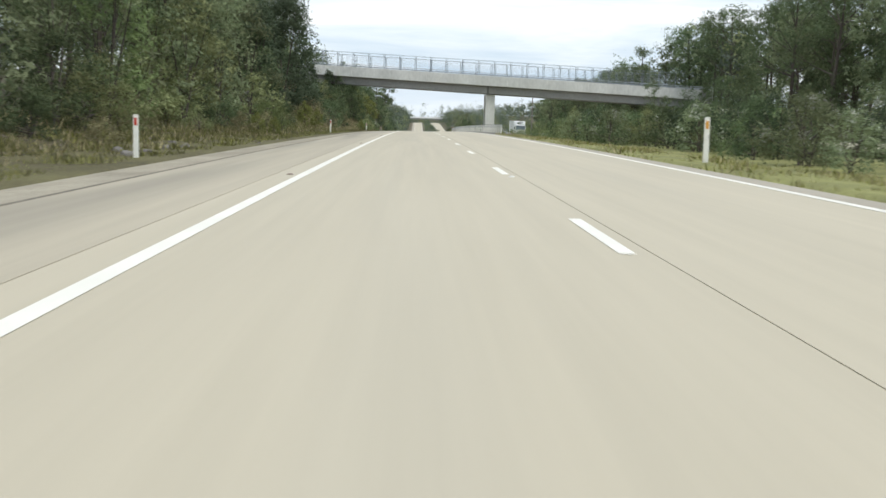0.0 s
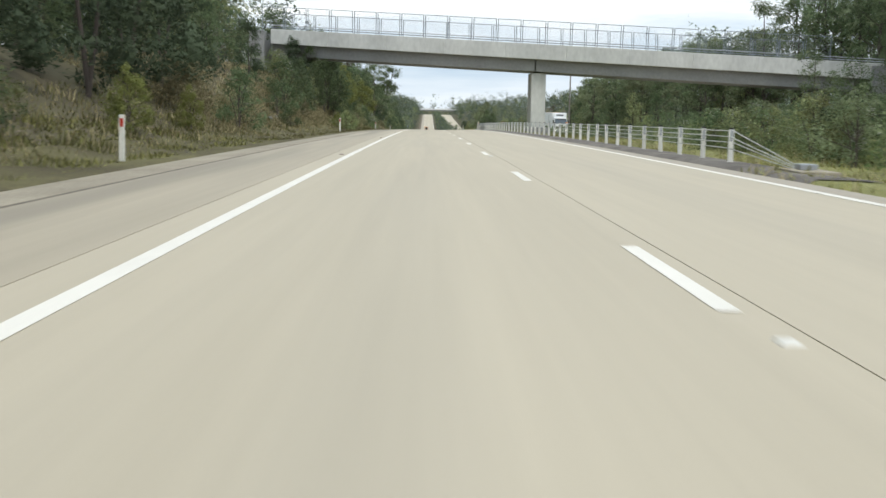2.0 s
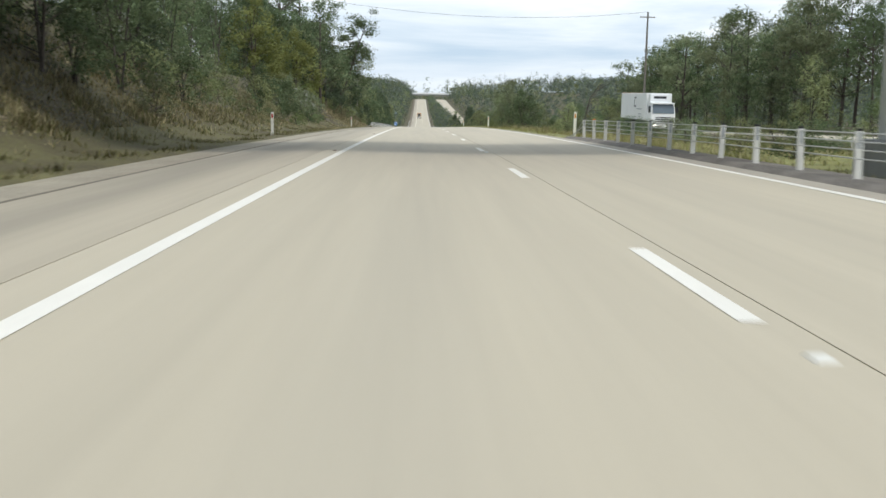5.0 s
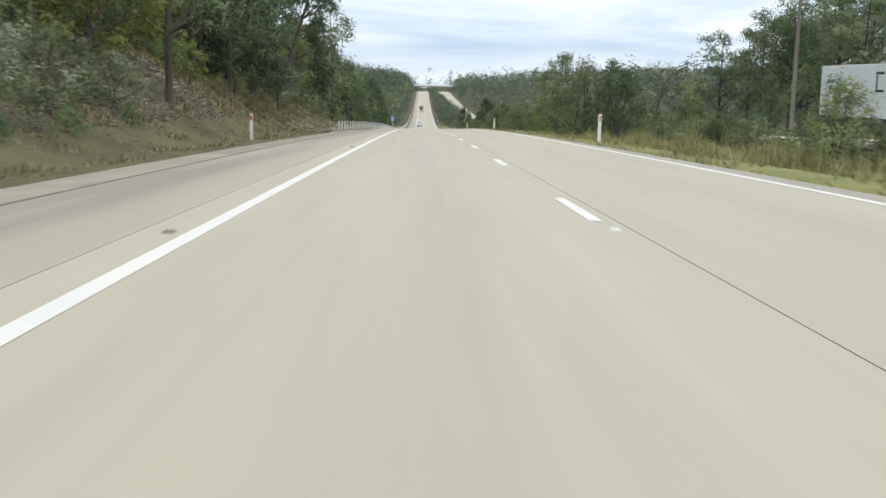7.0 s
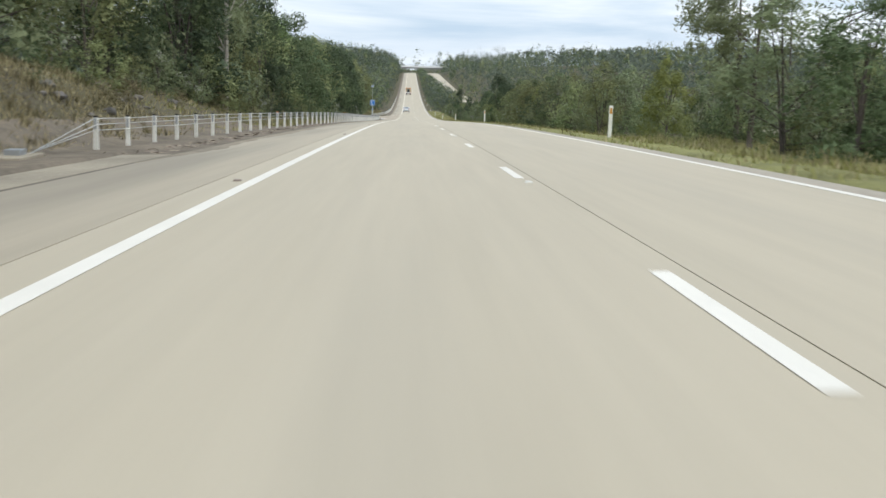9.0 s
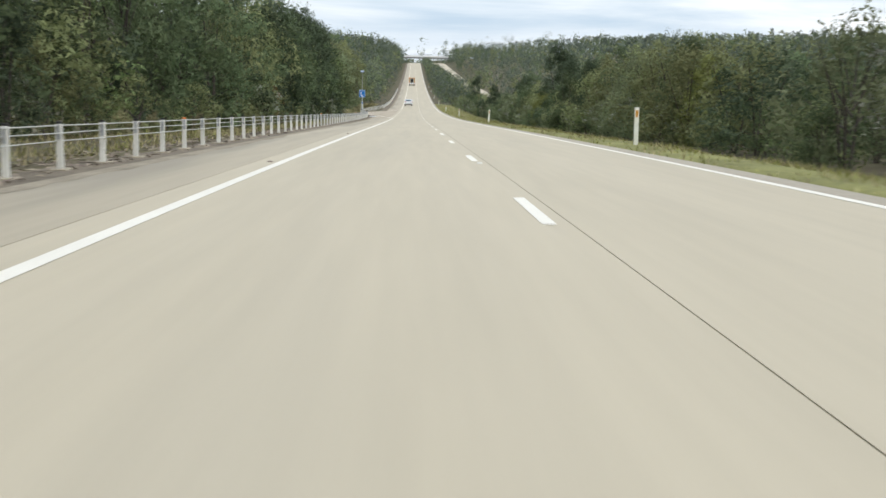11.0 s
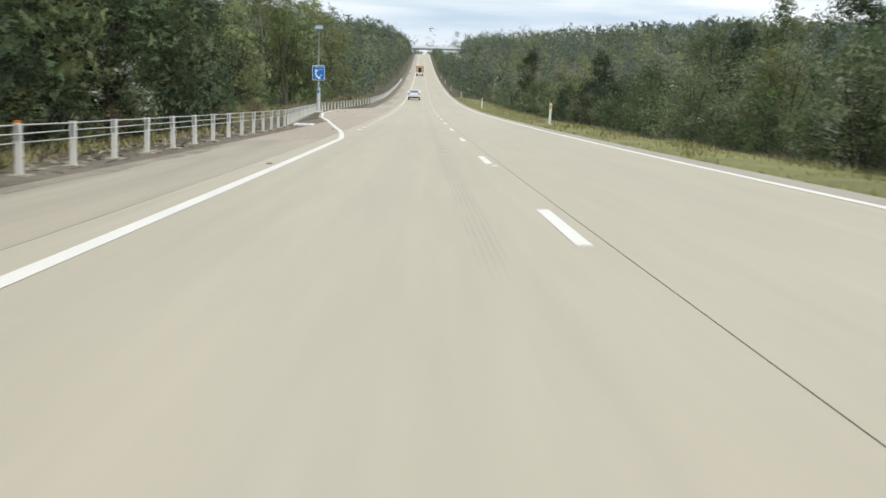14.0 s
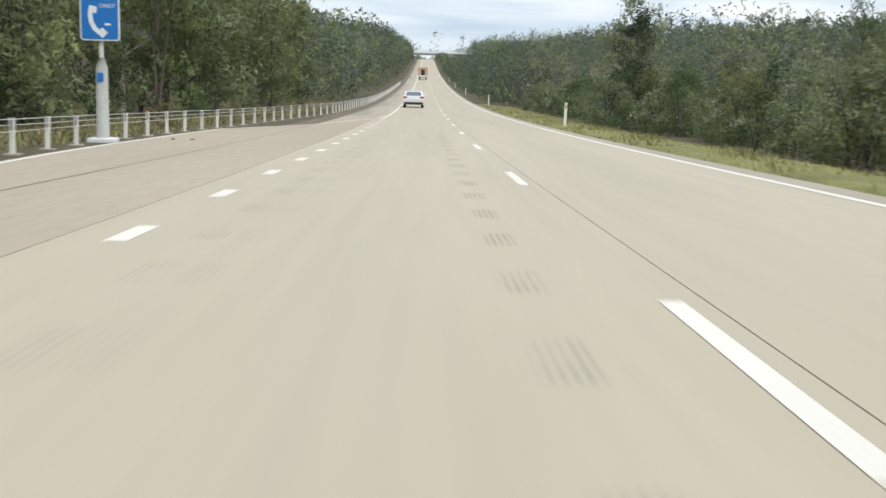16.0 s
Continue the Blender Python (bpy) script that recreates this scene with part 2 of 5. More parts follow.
M = {
    "concrete_road": road_shader("concrete_road", (0.499, 0.44, 0.331), (0.517, 0.456, 0.344), ((1.72, 0.1, 0.75, 0.13), (5.35, 0.1, 0.8, 0.1), (0.72, 0.1, 0.45, 0.05), (2.72, 0.1, 0.45, 0.04)), (0.30, 0.285, 0.25, 1), ((2.745, 0.46), (0.57, 0.26), (0.88, 0.1))),
    "shoulder": road_shader("shoulder_concrete", (0.43, 0.375, 0.282), (0.468, 0.41, 0.31), ((-1.95, 0.15, 1.1, 0.7), (-2.5, 0.05, 0.3, 0.4)), (0.27, 0.238, 0.188, 1)),
    "gutter": shader("stained_kerb_concrete", (0.36, 0.318, 0.245), 0.9, 0, 18, 0.8, 0.3, None, 0.3, stretch=(1, 0.5, 1)),
    "edge_strip": shader("grey_edge_concrete", (0.41, 0.365, 0.295), 0.88, 0, 14, 0.6, 0.16, None, 0.2, stretch=(1, 0.3, 1)),
    "bay": shader("pinkish_bay_concrete", (0.455, 0.386, 0.295), 0.8, 0, 9, 0.3, 0.14, None, 0.1, stretch=(1, 0.15, 1)),
    "joint_fine": shader("sawn_joint_sealant", (0.38, 0.338, 0.256), 0.8, 0, 20, 0.15, 0.35, None, 0),
    "joint": shader("bitumen_joint", (0.17, 0.147, 0.112), 0.8, 0, 20, 2, 0.3, None, 0),
    "paint": shader("white_road_paint", (0.82, 0.785, 0.70), 0.6, 0, 30, 0.8, 0.07, None, 0.05),
    "ground": shader("dry_verge_soil", (0.1, 0.08, 0.055), 0.95, 0, 3, 0.16, 0.35, (0.112, 0.102, 0.055), 0.5),
    "precast": shader("precast_concrete", (0.60, 0.60, 0.575), 0.85, 0, 3, 0.35, 0.17, None, 0.1, stretch=(1, 1, 0.5)),
    "parapet": shader("pale_bridge_concrete", (0.84, 0.85, 0.85), 0.8, 0, 4, 0.3, 0.08, None, 0.05),
    # half as pale as the precast, for girders, deck, footing and abutments
    "girder": shader("dark_girder_concrete", (0.30, 0.30, 0.295), 0.88, 0, 4, 0.4, 0.16, None, 0.1),
    "galv": shader("galvanised_steel", (0.42, 0.44, 0.46), 0.45, 0.6, 30, 3, 0.12, None, 0.03),
    "rope": shader("pale_galvanised_rope", (0.58, 0.58, 0.55), 0.55, 0.15, 60, 3, 0.12, None, 0),
    "screen_steel": shader("dull_blue_grey_steel", (0.20, 0.23, 0.26), 0.5, 0.2, 30, 3, 0.12, None, 0.03),
    "white_post": shader("white_post_plastic", (0.8, 0.79, 0.73), 0.6, 0, 12, 1.2, 0.12, None, 0.03, obj=0.08),
    "post_cap": shader("black_post_cap", (0.03, 0.03, 0.03), 0.6, 0, 20, 2, 0.2, None, 0),
    "red": shader("red_reflector", (0.50, 0.05, 0.03), 0.35, 0, 40, 4, 0.1, None, 0),
    "amber": shader("amber_reflector", (0.62, 0.30, 0.05), 0.35, 0, 40, 4, 0.1, None, 0),
    "orange": shader("orange_reflector", (0.75, 0.22, 0.03), 0.4, 0, 40, 4, 0.1, None, 0),
    "marker": shader("white_ceramic_marker", (0.72, 0.71, 0.66), 0.4, 0, 30, 3, 0.08, None, 0),
    "marker_red": shader("dirty_red_marker", (0.23, 0.18, 0.145), 0.5, 0, 30, 3, 0.15, None, 0),
    "pole_grey": shader("dull_galvanised_pole", (0.46, 0.47, 0.44), 0.75, 0.1, 12, 1.5, 0.14, None, 0.03),
    "sign_blue": shader("blue_sign_sheeting", (0.025, 0.19, 0.56), 0.45, 0, 30, 1, 0.06, None, 0),
    "sign_white": shader("white_sign_sheeting", (0.82, 0.84, 0.86), 0.45, 0, 30, 1, 0.04, None, 0),
    "panel": shader("solar_cell_glass", (0.25, 0.30, 0.38), 0.2, 0, 30, 2, 0.1, None, 0, spec=0.6),
    "car_white": shader("white_car_paint", (0.80, 0.82, 0.84), 0.25, 0, 60, 1, 0.03, None, 0, spec=0.6),
    "glass": shader("tinted_car_glass", (0.10, 0.13, 0.16), 0.08, 0, 50, 1, 0.1, None, 0, spec=0.8),
    "rubber": shader("black_rubber", (0.025, 0.025, 0.027), 0.8, 0, 30, 3, 0.2, None, 0.05),
    "dark_trim": shader("dark_plastic_trim", (0.04, 0.04, 0.045), 0.6, 0, 30, 3, 0.2, None, 0.03),
    "tail_red": shader("red_tail_lamp", (0.45, 0.03, 0.03), 0.2, 0, 30, 3, 0.1, None, 0),
    "truck_orange": shader("orange_truck_body", (0.55, 0.25, 0.08), 0.6, 0, 20, 1, 0.15, None, 0.02),
    "truck_cream": shader("dusty_cream_truck_panel", (0.55, 0.48, 0.36), 0.6, 0, 20, 1, 0.15, None, 0.02),
    "van_white": shader("white_box_panel", (0.84, 0.85, 0.85), 0.5, 0, 14, 0.6, 0.07, None, 0.02),
    "lamp_lit": shader("headlamp_lens", (0.9, 0.88, 0.8), 0.2, 0, 30, 1, 0.02, None, 0),
    "bark": shader("rough_grey_bark", (0.09, 0.076, 0.064), 0.95, 0, 14, 1.2, 0.35, None, 0.6, obj=0.2, stretch=(1, 1, 0.25)),
    "bark_pale": shader("pale_smooth_gum_bark", (0.34, 0.31, 0.27), 0.85, 0, 8, 0.8, 0.3, None, 0.3, obj=0.15, stretch=(1, 1, 0.3)),
    "timber": shader("weathered_pole_timber", (0.26, 0.235, 0.205), 0.9, 0, 20, 1.5, 0.25, None, 0.3, stretch=(1, 1, 0.1)),
    "leaf_gum": leaf_shader("grey_green_gum_leaves", (0.175, 0.212, 0.115), pale=(0.265, 0.3, 0.17)),
    "leaf_dark": leaf_shader("dark_green_leaves", (0.094, 0.131, 0.067), pale=(0.158, 0.203, 0.105)),
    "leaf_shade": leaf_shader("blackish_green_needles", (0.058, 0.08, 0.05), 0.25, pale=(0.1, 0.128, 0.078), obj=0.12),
    "leaf_bright": leaf_shader("bright_green_leaves", (0.155, 0.212, 0.085), pale=(0.22, 0.275, 0.118)),
    "leaf_olive": leaf_shader("olive_shrub_leaves", (0.195, 0.22, 0.1), pale=(0.28, 0.3, 0.145)),
    "leaf_yellow": leaf_shader("yellow_green_leaves", (0.2, 0.222, 0.075), pale=(0.28, 0.3, 0.105), obj=0.08),
    "leaf_straw": leaf_shader("tan_dry_brush", (0.225, 0.205, 0.115), pale=(0.31, 0.28, 0.16)),
    "leaf_rust": leaf_shader("rusty_dying_leaves", (0.24, 0.155, 0.06), pale=(0.31, 0.205, 0.085)),
    "soil": shader("dark_bare_soil", (0.15, 0.125, 0.095), 0.95, 0, 6, 0.6, 0.35, (0.21, 0.175, 0.13), 0.5),
    "washed": shader("thin_washed_soil", (0.27, 0.235, 0.18), 0.95, 0, 12, 0.7, 0.3, (0.34, 0.295, 0.225), 0.3),
    "gravel": shader("dark_verge_gravel", (0.13, 0.115, 0.1), 0.95, 0, 25, 0.8, 0.4, (0.2, 0.18, 0.155), 0.7),
    "flower": leaf_shader("creamy_white_blossom", (0.38, 0.39, 0.32), pale=(0.52, 0.52, 0.45)),
    "grass_dry": leaf_shader("dry_straw_grass", (0.42, 0.36, 0.2), pale=(0.52, 0.45, 0.265), obj=0, ragged=0),
    "grass_green": leaf_shader("yellowish_green_grass", (0.28, 0.29, 0.092), pale=(0.38, 0.375, 0.132), obj=0, ragged=0),
    "grass_olive": leaf_shader("olive_verge_grass", (0.175, 0.175, 0.072), pale=(0.25, 0.24, 0.105), obj=0, ragged=0),
    "grass_brown": leaf_shader("brownish_dead_grass", (0.188, 0.16, 0.085), pale=(0.275, 0.24, 0.13), obj=0, ragged=0),
    "turf": shader("short_verge_turf", (0.17, 0.165, 0.068), 0.95, 0, 9, 0.4, 0.3, (0.26, 0.258, 0.09), 0.5),
    "turf_dry": shader("patchy_dry_turf", (0.092, 0.07, 0.047), 0.95, 0, 9, 0.3, 0.4, (0.135, 0.125, 0.054), 0.6),
    "litter": shader("leaf_litter", (0.29, 0.24, 0.19), 0.95, 0, 6, 0.5, 0.4, None, 0.4, island=0.4),
    "stone": shader("grey_field_stone", (0.2, 0.185, 0.165), 0.9, 0, 10, 1.5, 0.2, None, 0.4, obj=0.2),
    # grey mixed into this leaf colour stands for the haze of distance
    "far_leaf": leaf_shader("haze_greyed_leaves", (0.125, 0.155, 0.122), pale=(0.175, 0.205, 0.16), obj=0, ragged=2.5),
    "cable": shader("black_cable", (0.05, 0.05, 0.055), 0.6, 0, 30, 2, 0.1, None, 0),
}

lit = M["lamp_lit"].node_tree.nodes["Principled BSDF"]
lit.inputs["Emission Color"].default_value, lit.inputs["Emission Strength"].default_value = (1, 0.95, 0.82, 1), 4.0

# ---- building helpers ----
def mesh_of(name, verts, faces, mats, slots=None, smooth=False):
    me = bpy.data.meshes.new(name)
    me.from_pydata([tuple(v) for v in verts], [], faces)
    for m in mats:
        me.materials.append(M[m])
    if slots is not None:
        me.polygons.foreach_set("material_index", slots)
    if smooth:
        me.polygons.foreach_set("use_smooth", [True] * len(me.polygons))
    me.update()
    return me


SOFT = {}


def leaf_mesh(name, corners, mats, slots=None):
    """Mesh of loose three-cornered leaves: corners is (n, 3, 3), or (n, 4, 3) with a normal last."""
    n = len(corners)
    soft = corners[:, 3] if corners.shape[1] == 4 else None
    corners = corners[:, :3]
    me = bpy.data.meshes.new(name)
    me.vertices.add(3 * n)
    me.vertices.foreach_set("co", np.asarray(corners, dtype=np.float32).ravel())
    me.loops.add(3 * n)
    me.loops.foreach_set("vertex_index", np.arange(3 * n, dtype=np.int32))
    me.polygons.add(n)
    me.polygons.foreach_set("loop_start", np.arange(0, 3 * n, 3, dtype=np.int32))
    me.polygons.foreach_set("loop_total", np.full(n, 3, dtype=np.int32))
    for m in mats:
        me.materials.append(M[m])
    if slots is not None:
        me.polygons.foreach_set("material_index", np.asarray(slots, dtype=np.int32))
    me.update(calc_edges=True)
    if soft is not None:
        me.normals_split_custom_set_from_vertices(np.repeat(soft, 3, axis=0))
        SOFT[me.name] = soft
    return me


def part(name, bm, material, parent=None, label=""):
    me = bpy.data.meshes.new(name)
    bm.to_mesh(me)
    bm.free()
    me.materials.append(M[material])
    ob = new(name, me)
    if parent:
        ob.parent = parent
    return tagged(ob, label)


def box(cx, cy, cz, sx, sy, sz, bevel=0.0, bm=None, taper=1.0, m=None):
    own = bmesh.new()
    bmesh.ops.create_cube(own, size=1)
    for v in own.verts:
        k = taper if v.co.z > 0 else 1.0
        v.co = Vector((v.co.x * sx * k, v.co.y * sy * k, v.co.z * sz))
    if bevel:
        bmesh.ops.bevel(own, geom=own.edges[:], offset=bevel, segments=2, affect="EDGES", profile=0.7)
    for v in own.verts:
        v.co += Vector((cx, cy, cz))
        if m:
            v.co = m @ v.co
    if bm is None:
        return own
    tmp = bpy.data.meshes.new("joined")
    own.to_mesh(tmp)
    own.free()
    bm.from_mesh(tmp)
    bpy.data.meshes.remove(tmp)
    return bm


def tube_data(points, radii, sides=8):
    """Rings along a line of points; returns verts and faces of a closed tapered tube."""
    verts, faces = [], []
    pts = [Vector(p) for p in points]
    for i, p in enumerate(pts):
        d = (pts[min(i + 1, len(pts) - 1)] - pts[max(i - 1, 0)]).normalized()
        a = d.cross(Vector((0.31, 0.95, 0.05))).normalized()
        b = d.cross(a)
        for k in range(sides):
            w = 2 * math.pi * k / sides
            verts.append(p + (a * math.cos(w) + b * math.sin(w)) * radii[i])
    for i in range(len(pts) - 1):
        for k in range(sides):
            q = (k + 1) % sides
            faces.append((i * sides + k, i * sides + q, (i + 1) * sides + q, (i + 1) * sides + k))
    faces.append(tuple(range(sides)))
    faces.append(tuple(reversed(range((len(pts) - 1) * sides, len(pts) * sides))))
    return verts, faces


def tube(name, points, radii, material, parent=None, sides=8, label=""):
    v, f = tube_data(points, radii, sides)
    ob = new(name, mesh_of(name, v, f, [material], smooth=True))
    if parent:
        ob.parent = parent
    return tagged(ob, label)


def thing(name, x, y, z, label, category, group="", turn=0.0):
    e = new(name)
    e.empty_display_size = 0.2
    e.matrix_basis = pose(x, y, z, 0, 0, turn)
    return tagged(e, label, category, group)


# ---- lie of the land ----
PROFILE_Y = [-400, -200, -40, 0, 40, 80, 120, 160, 200, 240, 280, 320, 360, 400, 440, 480, 520, 560, 600, 650, 735, 892, 1100, 1300, 1400, 1600, 2400]
PROFILE_Z = [-1.2, -0.5, -0.04, 0, -0.08, -0.32, -0.70, -1.22, -1.90, -2.80, -3.87, -5.11, -6.55, -8.23, -9.99, -11.69, -13.18, -14.48, -15.45, -16.2, -16.5, -15.3, -11.4, -7.6, -8.0, -10, -12]
_y, _z = np.array(PROFILE_Y, float), np.array(PROFILE_Z, float)
_d = np.gradient(_z, _y)


def road_z(y):
    y = np.clip(np.asarray(y, float), _y[0], _y[-1])
    i = np.clip(np.searchsorted(_y, y) - 1, 0, len(_y) - 2)
    h = _y[i + 1] - _y[i]
    t = (y - _y[i]) / h
    return ((2 * t**3 - 3 * t**2 + 1) * _z[i] + (t**3 - 2 * t**2 + t) * h * _d[i]
            + (-2 * t**3 + 3 * t**2) * _z[i + 1] + (t**3 - t**2) * h * _d[i + 1])


def cross(x):
    x = np.asarray(x, float)
    right = np.minimum(x - 3.5, 3.9) * 0.0307 - np.clip(x - 7.4, 0, 1.1) * 0.015
    return np.where(x > 3.5, right, np.where(x < -0.47, np.maximum(x + 0.47, -5.6) * 0.035, 0.0))


def ramp(v, pts):
    return np.interp(v, [p[0] for p in pts], [p[1] for p in pts])


def far_side(y):
    """Middle of the other carriageway."""
    return ramp(y, [(-300, 30), (450, 28), (700, 24), (1400, 21), (2400, 21)])


def land(x, y):
    """Height of the ground beside and under the road."""
    x, y = np.asarray(x, float), np.asarray(y, float)
    z = road_z(y) + cross(x)
    left = np.clip(-x - ramp(y, [(500, 5.0), (540, 7.2), (568, 7.2), (590, 5.0)]), 0, None)
    near = np.clip(left / ramp(y, [(0, 11.0), (235, 11.0), (270, 6.5), (350, 6.5), (400, 11.0)]), 0, 1)
    rise = ramp(y, [(-60, 1.2), (20, 1.4), (60, 1.6), (110, 3.6), (150, 5.6), (205, 6.2), (240, 4.4), (285, 3.5), (312, 2.8), (340, 2.2), (365, 1.3), (400, 0.0), (440, -1.4), (480, -1.6), (540, -0.8), (700, 1.0), (900, 4), (1400, 5)])
    z = z + rise * near * near * (3 - 2 * near)
    z = z + np.clip(left - 11, 0, 150) * ramp(y, [(0, 0.03), (250, 0.04), (340, 0.0), (600, 0.03), (900, 0.08), (2400, 0.08)])
    right = np.clip(x - 8.6, 0, None)
    dip = ramp(y, [(0, -0.3), (80, -0.5), (200, -0.6), (300, -0.5), (600, -0.4)])
    z = z + dip * np.clip(right / 4, 0, 1)
    outer = np.clip(x - far_side(y) - 8.0, 0, None)
    o = np.clip(outer / 12, 0, 1)
    z = z + o * ramp(y, [(-60, 1.0), (110, 2.0), (150, 3.0), (175, 3.6), (205, 3.0), (260, 1.5), (400, 0.5), (700, 1.0), (900, 4), (2400, 6)])
    z = z + np.clip(outer - 12, 0, 200) * ramp(y, [(0, 0.02), (500, 0.03), (900, 0.055), (2400, 0.06)])
    bulge = ramp(y, [(500, 0), (540, 2.6), (568, 2.6), (590, 0)])
    free = np.clip(np.maximum(-x - 4.2 - bulge, np.minimum(x - 9.0, np.abs(x - far_side(y)) - 6.5)) / 3, 0, 1)
    return z + free * 0.07 * np.sin(x * 0.9 + np.sin(y * 0.37) * 2) * np.sin(y * 0.53 + x * 0.21)


def rz(y):
    return float(road_z(y))


# ---- ground sheet ----
def grid_sheet(name, xs, ys, height, mats):
    X, Y = np.meshgrid(xs, ys)
    Z = height(X, Y)
    n, k = len(ys), len(xs)
    idx = np.arange(n * k).reshape(n, k)
    f = np.stack([idx[:-1, :-1], idx[:-1, 1:], idx[1:, 1:], idx[1:, :-1]], -1).reshape(-1, 4)
    return mesh_of(name, np.stack([X, Y, Z], -1).reshape(-1, 3), f.tolist(), mats, smooth=True)


gx = np.concatenate([[-4000, -2000, -1000, -500, -300, -200, -140], np.arange(-100, -30, 10.0), np.arange(-30, -4, 1.0), [-3.9, -3.7, -3.4, -3.2, 0, 4, 7.2, 7.5, 7.75, 8.0, 8.3, 8.8], np.arange(9.5, 60, 1.5), np.arange(62, 110, 8.0), [140, 200, 300, 500, 1000, 2000, 4000]])
gy = np.concatenate([[-3000, -1500, -700, -400, -250, -150], np.arange(-100, 700, 2.5), np.arange(700, 1500, 15.0), [1600, 1800, 2100, 2500, 3200, 4500]])
ground = new("ground", grid_sheet("ground", gx, gy, lambda x, y: land(x, y) - np.where((x > -3.75) & (x < 7.7), 0.25, 0.03) + 0.0, ["ground"]))
tagged(ground, "dry grassy soil of the verges and forest floor", "ground", kind="structure")


def turf(x0, x1, y0, y1, mat, label, lift=0.03):
    """Low turf lying on the ground sheet, on the same grid."""
    edge = 0 if x0 > 0 else -1
    sx, sy = gx[(gx >= x0) & (gx <= x1)], gy[(gy >= y0) & (gy <= y1)]
    tagged(new("verge", grid_sheet("verge", sx, sy, lambda x, y: land(x, y) + np.where((x == sx[edge]), -0.07, lift), [mat])), label, "verge", kind="structure")


turf(7.5, 22.1, -20, 362, "turf", "green turf of the median verge")
turf(7.5, 12.5, 360, 640, "turf", "green turf of the median verge")
turf(-7.2, -3.7, -20, 296, "turf_dry", "patchy turf beside the shoulder")
turf(-7.2, -3.7, 297, 352, "soil", "dark bare soil round the end of the barrier", 0.04)
turf(7.5, 8.9, 78, 206, "gravel", "dark gravel under the median barrier", 0.05)


def strip(x0, x1, y0, y1, step, lift, thick, centre=None):
    """A ribbon of pavement that follows the road, with its sides."""
    ys = np.arange(y0, y1 + step * 0.5, step)
    v, f = [], []
    for y in ys:
        c = 0.0 if centre is None else float(centre(y))
        base = rz(y)
        a, b = base + (float(cross(x0)) if centre is None else 0.1) + lift, base + (float(cross(x1)) if centre is None else 0.1) + lift
        v += [(x0 + c, y, a), (x1 + c, y, b), (x0 + c, y, a - thick), (x1 + c, y, b - thick)]
    for i in range(len(ys) - 1):
        p, q = 4 * i, 4 * i + 4
        f += [(p, p + 1, q + 1, q), (p + 2, p, q, q + 2), (p + 1, p + 3, q + 3, q + 1)]
    f += [(0, 2, 3, 1)]
    return v, f


def ribbon(name, x0, x1, y0, y1, mat, label, category="road", lift=0.0, thick=0.2, step=5.0, centre=None):
    v, f = strip(x0, x1, y0, y1, step, lift, thick, centre)
    return tagged(new(name, mesh_of(name, v, f, [mat])), label, category, kind="structure")


ribbon("road_lane", -0.47, 3.5, -60, 1500, "concrete_road", "pale beige concrete lane of the motorway", step=4)
ribbon("road_lane_edge", 3.5, 3.691, -60, 1500, "concrete_road", "pale beige concrete strip beside the lane joint", step=4)
ribbon("road_fast_lane", 3.703, 7.03, -60, 1500, "concrete_road", "pale beige concrete overtaking lane of the motorway", step=4)
ribbon("road_shoulder", -2.624, -0.484, -60, 488, "shoulder", "dirt-stained concrete shoulder beside the lane", step=4)
ribbon("road_shoulder", -2.624, -0.484, 488, 592, "bay", "pinkish concrete shoulder inside the telephone bay", step=4)
ribbon("road_shoulder", -2.624, -0.484, 592, 1500, "shoulder", "dirt-stained concrete shoulder beside the lane", step=4)
ribbon("kerb", -3.8, -2.755, -60, 316, "gutter", "stained grey concrete edge strip of the shoulder", "kerb", lift=-0.015, step=4)
ribbon("soil_edge", -3.9, -2.626, 316, 1500, "soil", "dark bare soil along the shoulder under the barrier", "soil", lift=-0.02, step=4)
for name, x0, x1, y1 in (("road_joint", 3.692, 3.702, 1500), ("road_joint", -0.483, -0.471, 1500), ("road_joint", -2.76, -2.625, 316)):
    ribbon(name, x0, x1, -60, y1, "joint" if x0 < -2 else "joint_fine", "dark bitumen joint between concrete slabs", "joint", lift=-0.005, thick=0.1, step=4)
ribbon("road", -5.3, 5.3, -250, 1600, "concrete_road", "pale concrete of the opposite carriageway", centre=far_side, step=10)
ribbon("gravel_edge", 7.034, 7.48, -60, 1500, "edge_strip", "grey stained edge of the overtaking lane", "kerb", lift=-0.006, step=4)

def washed_soil(y0, y1, label):
    """A thin ragged tongue of soil washed over the outer edge of the shoulder."""
    ys = np.arange(y0, y1 + 0.1, 0.4)
    v, f = [], []
    for k, y in enumerate(ys):
        end = min(1.0, (y - y0) / 6, (y1 - y) / 6)
        reach = end * (0.36 + 0.22 * noise.noise(Vector((0.13 * y, 3.1, 0))) + 0.16 * noise.noise(Vector((0.9 * y, 7.7, 0))))
        for u, up in ((-0.03, 0.004), (0.45 * reach, 0.012), (max(0.02, reach), 0.003)):
            x = -2.63 + u
            v.append((x, float(y), float(road_z(y) + cross(x)) + up))
        if k:
            b = 3 * k
            f += [(b - 3, b - 2, b + 1, b), (b - 2, b - 1, b + 2, b + 1)]
    tagged(new("washed_soil", mesh_of("washed_soil", v, f, ["washed"])), label, "soil", kind="structure")


washed_soil(312, 486, "dry brown soil washed over the outer edge of the shoulder")
washed_soil(598, 800, "dry brown soil washed over the outer edge of the shoulder")

